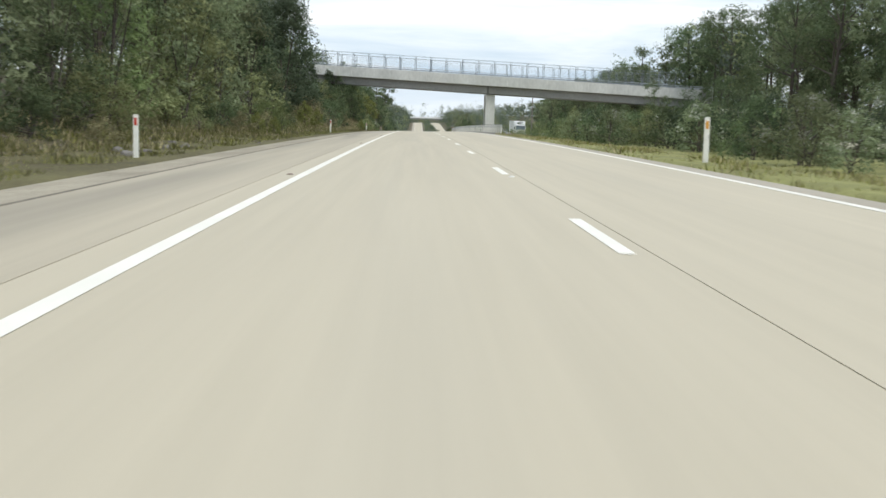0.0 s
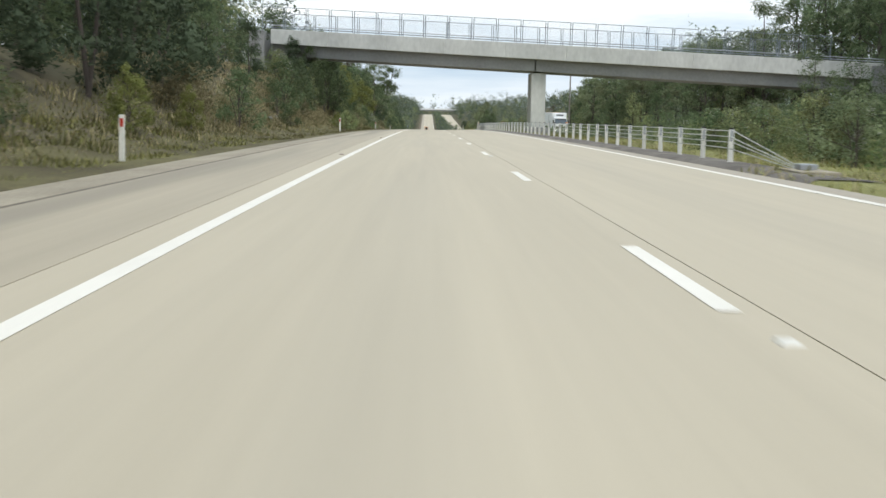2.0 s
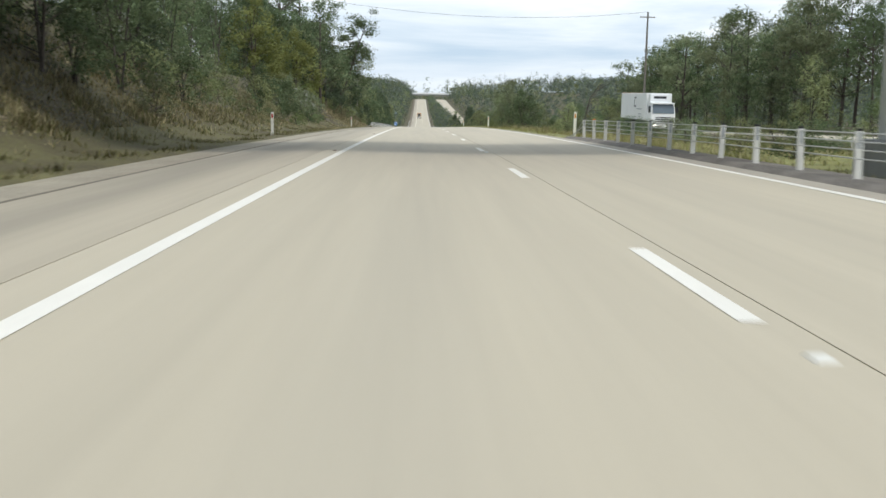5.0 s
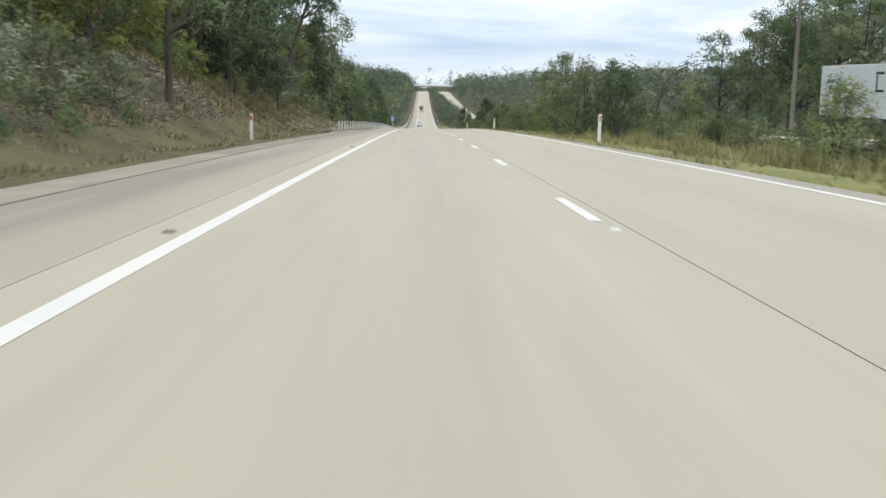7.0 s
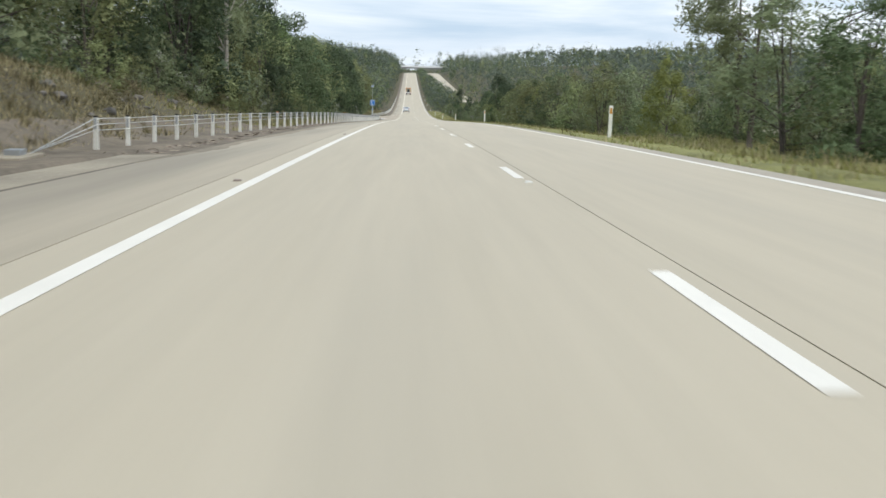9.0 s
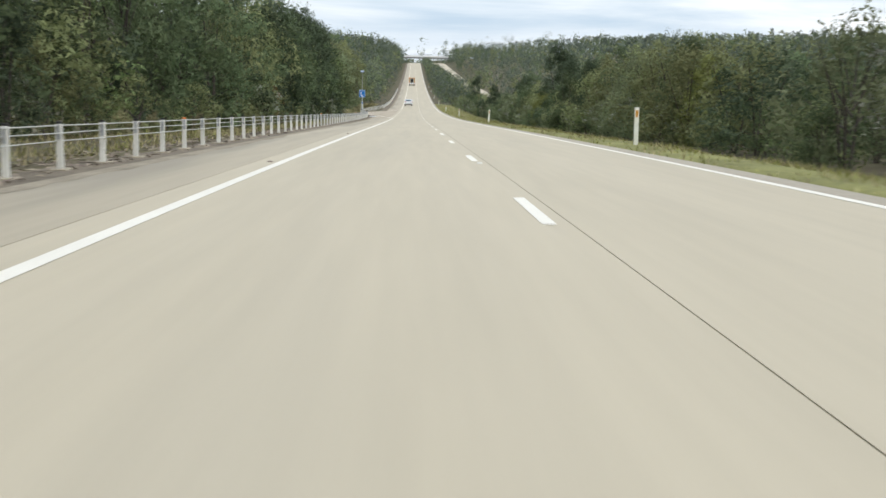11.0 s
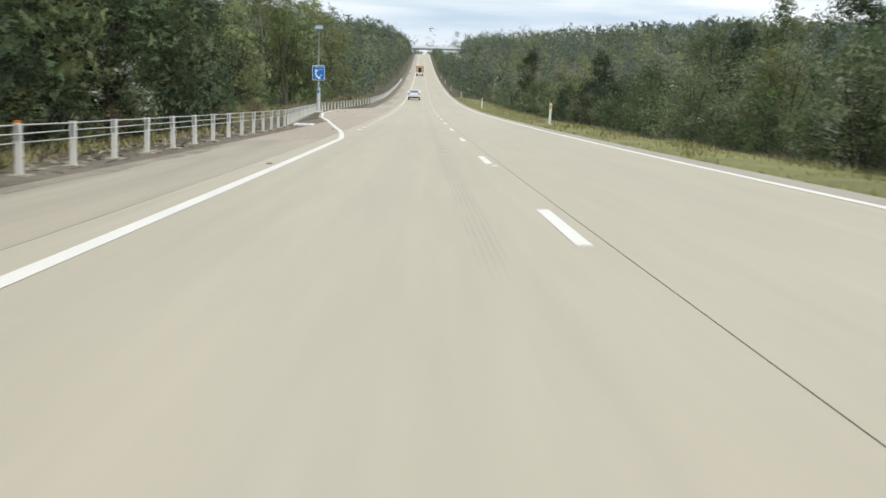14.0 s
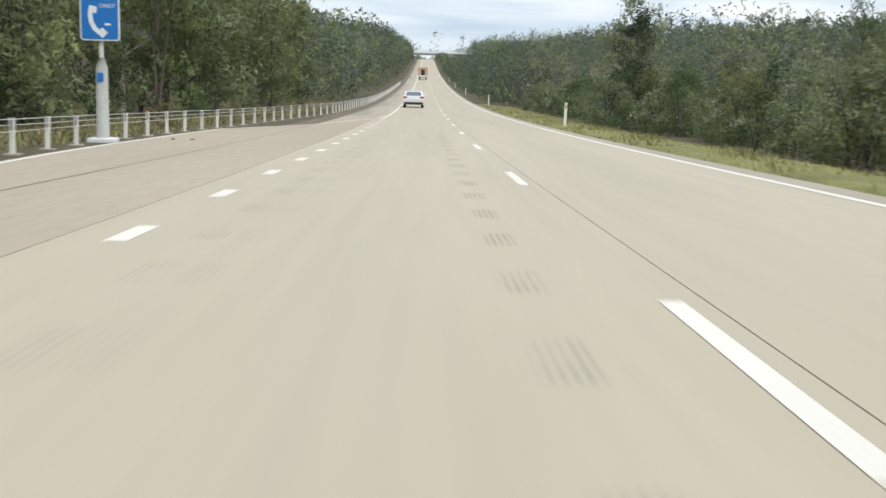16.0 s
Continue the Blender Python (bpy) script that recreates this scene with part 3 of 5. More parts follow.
# ---- painted lines and pavement markers ----
def paint(name, pts, width, lift=0.004):
    """A painted line through (x, y) points on the road."""
    v, f = [], []
    for i, (x, y) in enumerate(pts):
        a, b = pts[max(i - 1, 0)], pts[min(i + 1, len(pts) - 1)]
        d = Vector((b[0] - a[0], b[1] - a[1])).normalized()
        for s in (-1, 1):
            px, py = x - d.y * s * -width / 2, y + d.x * s * -width / 2
            v.append((px, py, rz(py) + float(cross(px)) + lift + (0.006 if px < -2.6 else 0)))
    for i in range(len(pts) - 1):
        f.append((2 * i, 2 * i + 1, 2 * i + 3, 2 * i + 2))
    return mesh_of(name, v, f, ["paint"])


def line(name, pts, width, label):
    fine = []
    for (x0, y0), (x1, y1) in zip(pts[:-1], pts[1:]):
        n = max(1, int(abs(y1 - y0) / 4))
        fine += [(x0 + (x1 - x0) * k / n, y0 + (y1 - y0) * k / n) for k in range(n)]
    fine.append(pts[-1])
    return tagged(new(name, paint(name, fine, width)), label, "road line", kind="structure")


EDGE = [(0, -60), (0, 489), (-0.25, 493), (-0.62, 497.4), (-1.15, 502.4), (-1.65, 507.3), (-3.0, 520.4), (-4.1, 530), (-4.95, 540.5), (-5.4, 545.6), (-5.65, 550.7), (-5.73, 560), (-5.5, 566), (-2.75, 571.5), (-0.75, 583), (-0.15, 587), (0, 592), (0, 1500)]
line("edge_line", EDGE, 0.15, "solid white edge line that bends out round the telephone bay")
line("edge_line", [(6.95, -60), (6.95, 1500)], 0.13, "solid white edge line along the median side")
for k in range(-4, 95):
    y0 = 9.0 + 12 * k
    ob = line("lane_dash", [(3.5, y0), (3.5, y0 + 3)], 0.13, "white lane dash painted on concrete")
    tagged(ob, group="lane dashes")
for k in range(23):
    y0 = 498.55 + 3.93 * k
    tagged(line("bay_dash", [(-0.02, y0), (-0.02, y0 + 1.05)], 0.17, "short white dash across the bay's mouth"), group="bay dashes")

v, f = [], []
bay = [(517.5, -2.70), (520.4, -3.0), (530, -4.1), (540.5, -4.95), (545.6, -5.4), (550.7, -5.65), (560, -5.73), (566, -5.5), (571.5, -2.75)]
for y, x in bay:
    v += [(x - 0.22, y, rz(y) + float(cross(x - 0.22)) + 0.004), (-2.63, y, rz(y) + float(cross(-2.63)) + 0.004)]
for i in range(len(bay) - 1):
    f.append((2 * i, 2 * i + 1, 2 * i + 3, 2 * i + 2))
tagged(new("bay_pavement", mesh_of("bay_pavement", v, f, ["bay"])), "pinkish concrete of the emergency telephone bay", "pavement", kind="structure")

def pavement_marker(x, y, mat, label):
    bm = box(0, 0, 0.011, 0.11, 0.10, 0.024, 0.006, taper=0.7)
    me = bpy.data.meshes.new("pavement_marker")
    bm.to_mesh(me)
    bm.free()
    me.materials.append(M[mat])
    ob = new("pavement_marker", me)
    ob.matrix_basis = pose(x, y, rz(y) + float(cross(x)))
    return tagged(ob, label, "road marker", "pavement markers")


first_white = pavement_marker(3.54, 20.15, "marker", "small raised white marker beside the lane dashes")
first_red = pavement_marker(-0.21, 19.3, "marker_red", "small dull red marker outside the edge line")
for k in range(1, 27):
    y = 20.15 + 24 * k
    copy_thing(first_white, pose(3.54, y, rz(y) + 0.001))
    x = ramp(y - 0.9, [(q[1], q[0]) for q in EDGE]) - 0.21
    copy_thing(first_red, pose(x, y - 0.9, rz(y - 0.9) + float(cross(x))))

# ---- bridge over the road ----
SKEW, FALL = -0.2, -0.0472


def on_deck(u, off=0.0):
    """A point of the deck's near edge: u metres across from the pier, off metres to the far side."""
    return Vector((13.0 + u, 181.0 + SKEW * u + off, FALL * u))


def deck_beam(name, u0, u1, off0, off1, z0, z1, mat, parent, label="", bevel=0.03):
    bm = bmesh.new()
    vs = []
    for u in (u0, u1):
        for off in (off0, off1):
            for z in (z0, z1):
                p = on_deck(u, off)
                vs.append(bm.verts.new((p.x, p.y, p.z + z)))
    for q in ((0, 1, 3, 2), (4, 6, 7, 5), (0, 4, 5, 1), (2, 3, 7, 6), (1, 5, 7, 3), (0, 2, 6, 4)):
        bm.faces.new([vs[i] for i in q])
    bmesh.ops.recalc_face_normals(bm, faces=bm.faces[:])
    if bevel:
        bmesh.ops.bevel(bm, geom=bm.edges[:], offset=bevel, segments=1, affect="EDGES")
    return part(name, bm, mat, parent, label)


def overpass():
    b = thing("bridge", 0, 0, 0, "grey concrete road bridge with mesh screens on one pier", "bridge")
    for u in np.arange(-28, 34, 6.2):
        deck_beam("parapet", u + 0.004, u + 6.196, 0, 0.35, 5.88, 7.44, "precast", b, "pale precast parapet panel")
        deck_beam("parapet", u + 0.004, u + 6.196, 8.15, 8.5, 5.88, 7.44, "precast", b, "pale precast parapet panel")
    for u, w in ((-9.9, 0.55), (-9.2, 0.75), (-8.3, 0.6)):
        deck_beam("raised_mark", u, u + w, -0.006, 0.02, 6.55, 6.72, "precast", b, "worn raised mark on the parapet", 0)
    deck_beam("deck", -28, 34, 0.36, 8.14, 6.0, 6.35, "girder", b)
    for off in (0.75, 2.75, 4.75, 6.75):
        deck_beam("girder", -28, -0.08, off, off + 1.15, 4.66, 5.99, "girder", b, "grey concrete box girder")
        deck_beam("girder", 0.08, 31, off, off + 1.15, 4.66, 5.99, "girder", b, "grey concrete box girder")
    bm = box(13.42, 184.2, 1.66, 1.5, 4.2, 5.7, 0.12)
    part("pier", bm, "precast", b, "pale concrete wall pier")
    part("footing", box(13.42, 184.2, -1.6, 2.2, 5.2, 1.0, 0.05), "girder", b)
    for u in (-29.5, 33.0):
        p = on_deck(u, 4.2)
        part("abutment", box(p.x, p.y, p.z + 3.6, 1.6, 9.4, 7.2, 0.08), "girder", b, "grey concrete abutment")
    # mesh screens along both edges
    for off in (0.17, 8.33):
        for i in range(23):
            u = -29.0 + 2.5 * i
            lean = -0.25 if off < 1 else 0.25
            for du in (0.06, 2.36):
                a, c = on_deck(u + du, off), on_deck(u + du, off + lean)
                tube("screen_post", [(a.x, a.y, a.z + 7.40), (a.x, a.y, a.z + 8.8), (c.x, c.y, c.z + 9.76)], [0.042, 0.04, 0.038], "screen_steel", b, 5)
            for h, l2 in ((7.62, 0), (9.74, lean)):
                a, c = on_deck(u + 0.06, off + l2), on_deck(u + 2.36, off + l2)
                tube("screen_rail", [(a.x, a.y, a.z + h), (c.x, c.y, c.z + h)], [0.034, 0.034], "screen_steel", b, 5)
        for h in (7.62, 7.86):
            a, c = on_deck(-28, off + 0.2), on_deck(34, off + 0.2)
            tube("guard_rail", [(a.x, a.y, a.z + h), (c.x, c.y, c.z + h)], [0.045, 0.045], "galv", b, 6)
        # wire mesh of the screen
        v, f = [], []
        for i in range(23):
            u = -29.0 + 2.5 * i
            for k in range(17):
                uu = u + 0.06 + 2.3 * k / 16
                a, c = on_deck(uu, off), on_deck(uu + 0.005, off)
                n0 = len(v)
                v += [(a.x, a.y, a.z + 7.62), (c.x, c.y, c.z + 7.62), (c.x, c.y, c.z + 9.74), (a.x, a.y, a.z + 9.74)]
                f.append((n0, n0 + 1, n0 + 2, n0 + 3))
            for k in range(1, 14):
                h = 7.62 + 2.12 * k / 14
                a, c = on_deck(u + 0.06, off), on_deck(u + 2.36, off)
                n0 = len(v)
                v += [(a.x, a.y, a.z + h), (c.x, c.y, c.z + h), (c.x, c.y, c.z + h + 0.005), (a.x, a.y, a.z + h + 0.005)]
                f.append((n0, n0 + 1, n0 + 2, n0 + 3))
        ob = new("screen_mesh", mesh_of("screen_mesh", v, f, ["galv"]))
        ob.parent = b
        tagged(ob, "fine galvanised wire mesh", kind="stuff")
    return b


overpass()


def far_bridge():
    b = thing("bridge", 11.6, 1400, rz(1400), "distant pale concrete bridge across both carriageways", "bridge")
    # the underside's shade is put into the girder by a darker concrete
    part("girder", box(4.5, 0, 4.9, 45, 8, 1.3, 0.05), "girder", b, "shaded concrete girder")
    part("deck", box(4.5, 0, 6.3, 46, 9, 1.5, 0.05), "parapet", b, "pale concrete deck edge")
    part("pier", box(0, 0, 2.0, 2.4, 7, 4.6, 0.1), "parapet", b, "pale concrete pier")
    for k in range(23):
        part("railing_post", box(-17 + 2 * k, -4.4, 7.55, 0.12, 0.08, 1.0, 0.0), "galv", b)
    part("railing", box(4.5, -4.4, 8.1, 46, 0.12, 0.14, 0.0), "galv", b, "thin steel railing")
    return b


far_bridge()

# ---- guide posts ----
def guide_post(x, y, side):
    g = thing("guide_post", x, y, float(land(x, y)) - 0.02, "slim white roadside guide post with a %s reflector" % ("red" if side < 0 else "amber"), "guide post", "guide posts")
    part("post", box(0, 0, 0.52, 0.12, 0.05, 1.1, 0.012), "white_post", g)
    part("reflector", box(0, -0.028, 0.90, 0.07, 0.012, 0.18, 0.004), "red" if side < 0 else "amber", g, "upright %s reflector" % ("red" if side < 0 else "amber"))
    return g


left_post = guide_post(-4.75, 27.5, -1)
for y in (88.0, 150.4, 210.8, 270.3):
    copy_thing(left_post, pose(-4.75, y, float(land(-4.75, y)) - 0.02, random.uniform(-2, 2), random.uniform(-2, 2), 0))
right_post = guide_post(8.4, 26.0, 1)
for y in (207.6, 268.3, 329.6, 390.2, 451.2, 511.0, 572.5, 633.5, 696, 757, 818):
    copy_thing(right_post, pose(8.4, y, float(land(8.4, y)) - 0.02, random.uniform(-2, 2), random.uniform(-2, 2), 0))

# ---- wire rope barriers ----
def barrier_post(name, x, y, top_mat):
    g = thing(name, x, y, float(land(x, y)) - 0.03, "white-sleeved steel post of the wire rope barrier", "barrier post", "barrier posts")
    part("sleeve", box(0, 0, 0.38, 0.105, 0.065, 0.76, 0.014), "white_post", g)
    part("slot", box(0, -0.034, 0.63, 0.05, 0.006, 0.24, 0.0), "galv", g, "grey slot that holds the ropes")
    part("cap", box(0, 0, 0.772, 0.085, 0.05, 0.05, 0.01), top_mat, g, "dark slotted post cap" if top_mat == "post_cap" else "orange reflective cap")
    part("foot", box(0, 0, -0.01, 0.34, 0.34, 0.1, 0.03), "gutter", g, "small concrete footing")
    return g


def barrier(xy, spacing, first, every, heights):
    """Posts and ropes along the line through the (x, y) points."""
    ys = np.arange(xy[0][1], xy[-1][1], spacing)
    xs = ramp(ys, [(p[1], p[0]) for p in xy])
    plain = amber = None
    for i, (x, y) in enumerate(zip(xs, ys)):
        m = pose(x, y, float(land(x, y)) - 0.03, random.uniform(-1.5, 1.5), random.uniform(-1.5, 1.5), random.uniform(-6, 6))
        if i % every == first:
            if amber is None:
                amber = barrier_post("barrier_post", x, y, "orange")
            else:
                copy_thing(amber, m)
        elif plain is None:
            plain = barrier_post("barrier_post", x, y, "post_cap")
        else:
            copy_thing(plain, m)
    ropes = thing("wire_rope", xs[0], ys[0], float(land(xs[0], ys[0])), "taut galvanised wire ropes held by posts", "wire rope")
    inv = ropes.matrix_basis.inverted()
    for k, h in enumerate(heights):
        pts = [(x + (0.062 if (i + k) % 2 else -0.062) * 0.6, y, float(land(x, y)) + h) for i, (x, y) in enumerate(zip(xs, ys))]
        y0 = ys[0] - 4.2
        pts.insert(0, (xs[0] + (0.15 if xs[0] > 0 else -0.25) + 0.04 * k, y0, float(land(xs[0], y0)) + 0.04))
        y1 = ys[-1] + 4.2
        pts.append((xs[-1] + 0.05 * k, y1, float(land(xs[-1], y1)) + 0.04))
        tube("rope", [inv @ Vector(p) for p in pts], [0.011] * len(pts), "rope", ropes, 5)
    y0 = ys[0] - 4.3
    anchor = thing("rope_anchor", xs[0] + (0.2 if xs[0] > 0 else -0.3), y0, float(land(xs[0], y0)) - 0.05, "low concrete anchor block of the rope barrier", "anchor block")
    part("block", box(0, 0, 0.06, 0.7, 1.3, 0.16, 0.03), "gutter", anchor)
    part("bracket", box(0, 0.1, 0.18, 0.3, 0.35, 0.12, 0.02), "galv", anchor, "galvanised rope bracket")


barrier([(8.25, 86.85), (8.43, 114), (8.35, 136), (8.1, 165), (8.1, 204)], 2.465, 12, 17, (0.34, 0.46, 0.58, 0.70))
barrier([(-4.8, 317.76), (-4.3, 335), (-3.4, 375), (-3.4, 497), (-3.55, 506), (-4.3, 516), (-5.0, 525.5), (-6.0, 541), (-6.55, 553), (-6.4, 562), (-5.3, 584), (-4.1, 600), (-3.6, 640), (-3.6, 792)], 2.5, 11, 17, (0.45, 0.58, 0.70))

barrier([(23.1, 150), (23.1, 216)], 2.5, 14, 17, (0.34, 0.46, 0.58, 0.70))


def drain_slab(x, y):
    d = thing("drain_cover", x, y, rz(y) + float(cross(x)) - 0.04, "pale concrete drain slab in the soil beside the shoulder", "drain cover")
    part("slab", box(0, 0, 0.05, 0.85, 0.9, 0.1, 0.02), "parapet", d)
    part("lid", box(0, 0, 0.105, 0.5, 0.5, 0.02, 0.006), "precast", d, "square concrete lid")
    return d


drain_slab(-2.95, 507.6)

# ---- telephone bay sign ----
def word(text, size, x, z, mat, parent, label):
    cu = bpy.data.curves.new("lettering", "FONT")
    cu.body, cu.size, cu.align_x, cu.extrude = text, size, "CENTER", 0.003
    cu.materials.append(M[mat])
    tmp = bpy.data.objects.new("lettering", cu)
    scene.collection.objects.link(tmp)
    bpy.context.view_layer.update()
    me = bpy.data.meshes.new_from_object(tmp.evaluated_get(bpy.context.evaluated_depsgraph_get()))
    bpy.data.objects.remove(tmp)
    bpy.data.curves.remove(cu)
    ob = new("lettering", me)
    ob.parent = parent
    ob.matrix_basis = pose(x, -0.118, z, 90, 0, 0)
    return tagged(ob, label)


def plate(cx, cy, cz, sx, sy, sz, radius):
    """An upright plate with rounded corners."""
    bm = bmesh.new()
    ring = []
    for qx, qz, a0 in ((1, 1, 0), (-1, 1, 90), (-1, -1, 180), (1, -1, 270)):
        for k in range(5):
            a = radians(a0 + 22.5 * k)
            ring.append((cx + qx * (sx / 2 - radius) + radius * math.cos(a), cz + qz * (sz / 2 - radius) + radius * math.sin(a)))
    front = [bm.verts.new((x, cy - sy / 2, z)) for x, z in ring]
    back = [bm.verts.new((x, cy + sy / 2, z)) for x, z in ring]
    bm.faces.new(front)
    bm.faces.new(back[::-1])
    for i in range(len(ring)):
        j = (i + 1) % len(ring)
        bm.faces.new((front[i], back[i], back[j], front[j]))
    bmesh.ops.recalc_face_normals(bm, faces=bm.faces[:])
    return bm


def phone_sign():
    x, y = -6.33, 552.3
    s = thing("emergency_phone", x, y, rz(y) - 0.2, "grey steel post with blue emergency telephone sign and solar panel", "phone sign")
    part("footing", box(0, 0, 0.05, 0.7, 0.62, 0.12, 0.03), "parapet", s, "pale concrete base")
    tube("housing", [(0, 0, 0.05), (0, 0, 1.95), (0, 0, 2.2)], [0.165, 0.155, 0.065], "pole_grey", s, 12, "wide grey steel telephone housing")
    part("badge", box(0, -0.16, 1.7, 0.17, 0.02, 0.24, 0.006), "sign_blue", s, "small blue badge")
    tube("pole", [(0, 0, 2.15), (0, 0, 4.0), (0, 0, 6.9)], [0.06, 0.05, 0.04], "pole_grey", s, 8)
    part("board", plate(0, -0.085, 3.26, 1.02, 0.03, 1.24, 0.09), "sign_white", s, "white border of the sign")
    part("face", plate(0, -0.104, 3.26, 0.95, 0.012, 1.17, 0.065), "sign_blue", s, "blue sign face")
    # handset, drawn as a swept bar with two ends
    arc = [(-0.22, 3.45), (-0.245, 3.28), (-0.215, 3.11), (-0.14, 2.96), (-0.03, 2.86), (0.05, 2.83)]
    bm = bmesh.new()
    rows = []
    for i, (px, pz) in enumerate(arc):
        a, b = arc[max(i - 1, 0)], arc[min(i + 1, len(arc) - 1)]
        d = Vector((b[0] - a[0], b[1] - a[1])).normalized()
        w = 0.06
        rows.append([bm.verts.new((px - d.y * w * q, -0.114, pz + d.x * w * q)) for q in (-1, 1)])
    for r, q in zip(rows[:-1], rows[1:]):
        bm.faces.new((r[0], r[1], q[1], q[0]))
    box(0, 0, 0, 0.21, 0.008, 0.17, 0.002, bm, 1.0, pose(-0.175, -0.114, 3.44, 0, 12, 0))
    box(0, 0, 0, 0.2, 0.008, 0.19, 0.002, bm, 1.0, pose(0.065, -0.114, 2.84, 0, -48, 0))
    part("handset", bm, "sign_white", s, "white telephone handset symbol")
    word("EMERGENCY", 0.155, 0, 3.69, "sign_white", s, "white lettering")
    word("ONLY", 0.155, 0.2, 3.48, "sign_white", s, "white lettering")
    part("arrow", box(0.21, -0.114, 3.06, 0.15, 0.008, 0.06, 0.002), "sign_white", s, "small white mark")
    part("solar_panel", box(0, 0, 6.95, 0.62, 0.5, 0.05, 0.006, m=Matrix.Translation((0, 0, 6.95)) @ Matrix.Rotation(radians(35), 4, "X") @ Matrix.Translation((0, 0, -6.95))), "panel", s, "tilted pale solar panel")
    return s


phone_sign()

# ---- timber pole and overhead wire ----
def power_pole(x, y, h):
    p = thing("power_pole", x, y, float(land(x, y)) - 0.3, "tall weathered timber power pole", "power pole")
    tube("shaft", [(0, 0, 0), (0.05, 0, h * 0.5), (0.08, 0, h)], [0.19, 0.16, 0.12], "timber", p, 10)
    part("crossarm", box(0.08, 0, h - 0.7, 2.2, 0.12, 0.14, 0.01), "timber", p)
    return p


power_pole(34.7, 327, 18)
power_pole(-24, 322, 16)
wire = thing("overhead_wire", 34.7, 327, 12.0, "single black overhead wire sagging across the road", "wire")
a, c = Vector((0, 0, 0)), Vector((-58.7, -5, 2.5))
tube("cable", [a.lerp(c, k / 24) + Vector((0, 0, -2.4 * 4 * (k / 24) * (1 - k / 24))) for k in range(25)], [0.02] * 25, "cable", wire, 5)

# ---- vehicles ----
def side_shell(profile, half, tumble, bm=None):
    """A closed body lofted across from a side outline of (y, z): narrower towards its top."""
    bm = bm or bmesh.new()
    zs = [p[1] for p in profile]
    lo, hi = min(zs), max(zs)
    rings = []
    for fx in (-1.0, -0.93, 0.93, 1.0):
        ring = []
        for y, z in profile:
            k = 1 - tumble * max(0, (z - lo) / (hi - lo) - 0.45)
            inset = 0.0 if abs(fx) < 0.95 else 0.03
            ring.append(bm.verts.new((fx * half * k, y * (1 - inset * 0.3), z - inset * (1 if z > (lo + hi) / 2 else -1))))
        rings.append(ring)
    n = len(profile)
    for r, q in zip(rings[:-1], rings[1:]):
        for i in range(n):
            bm.faces.new((r[i], r[(i + 1) % n], q[(i + 1) % n], q[i]))
    bm.faces.new(rings[0][::-1])
    bm.faces.new(rings[-1])
    bmesh.ops.recalc_face_normals(bm, faces=bm.faces[:])
    return bm


def wheel(parent, x, y, r, w):
    v, f = tube_data([(x - w / 2, y, r), (x - w / 2 + 0.02, y, r), (x + w / 2 - 0.02, y, r), (x + w / 2, y, r)], [r * 0.92, r, r, r * 0.92], 18)
    t = new("wheel", mesh_of("wheel", v, f, ["rubber"]))
    t.parent = parent
    v, f = tube_data([(x - w / 2 - 0.006, y, r), (x + w / 2 + 0.006, y, r)], [r * 0.62, r * 0.62], 14)
    rim = new("rim", mesh_of("rim", v, f, ["galv"]))
    rim.parent = t
    return t


def white_sedan(x, y):
    c = thing("car", x, y, rz(y), "white sedan driving ahead in the lane", "car")
    body = side_shell([(-2.3, 0.42), (-2.33, 0.75), (-2.25, 1.02), (-1.7, 1.08), (-1.15, 1.36), (-0.5, 1.46), (0.4, 1.44), (1.15, 1.05), (2.2, 0.82), (2.35, 0.55), (2.25, 0.3), (-2.1, 0.3)], 0.91, 0.32)
    bmesh.ops.bevel(body, geom=body.edges[:], offset=0.02, segments=1, affect="EDGES")
    part("body", body, "car_white", c)
    bm = bmesh.new()
    vs = [bm.verts.new(p) for p in ((-0.68, -1.74, 1.10), (0.68, -1.74, 1.10), (0.58, -1.19, 1.36), (-0.58, -1.19, 1.36))]
    bm.faces.new(vs)
    r = bmesh.ops.extrude_face_region(bm, geom=bm.faces[:])
    for q in r["geom"]:
        if isinstance(q, bmesh.types.BMVert):
            q.co += Vector((0, -0.03, 0.035))
    part("rear_window", bm, "glass", c, "tinted rear window")
    part("bumper", box(0, -2.3, 0.42, 1.62, 0.14, 0.2, 0.03), "dark_trim", c, "dark lower rear bumper")
    part("plate", box(0, -2.345, 0.84, 0.38, 0.02, 0.12, 0.004), "sign_white", c, "pale plate at the rear")
    for s in (-1, 1):
        part("tail_lamp", box(s * 0.72, -2.28, 0.93, 0.32, 0.1, 0.15, 0.02), "tail_red", c, "red tail lamp")
        part("side_mirror", box(s * 1.0, 0.75, 1.08, 0.2, 0.12, 0.14, 0.03), "car_white", c)
        part("side_window", box(s * 0.80, -0.2, 1.2, 0.03, 2.0, 0.26, 0.01, m=Matrix.Translation((0, 0, 0))), "glass", c, "tinted side window")
        for wy in (-1.4, 1.42):
            wheel(c, s * 0.78, wy, 0.32, 0.22)
    return c


white_sedan(1.2, 624.0)


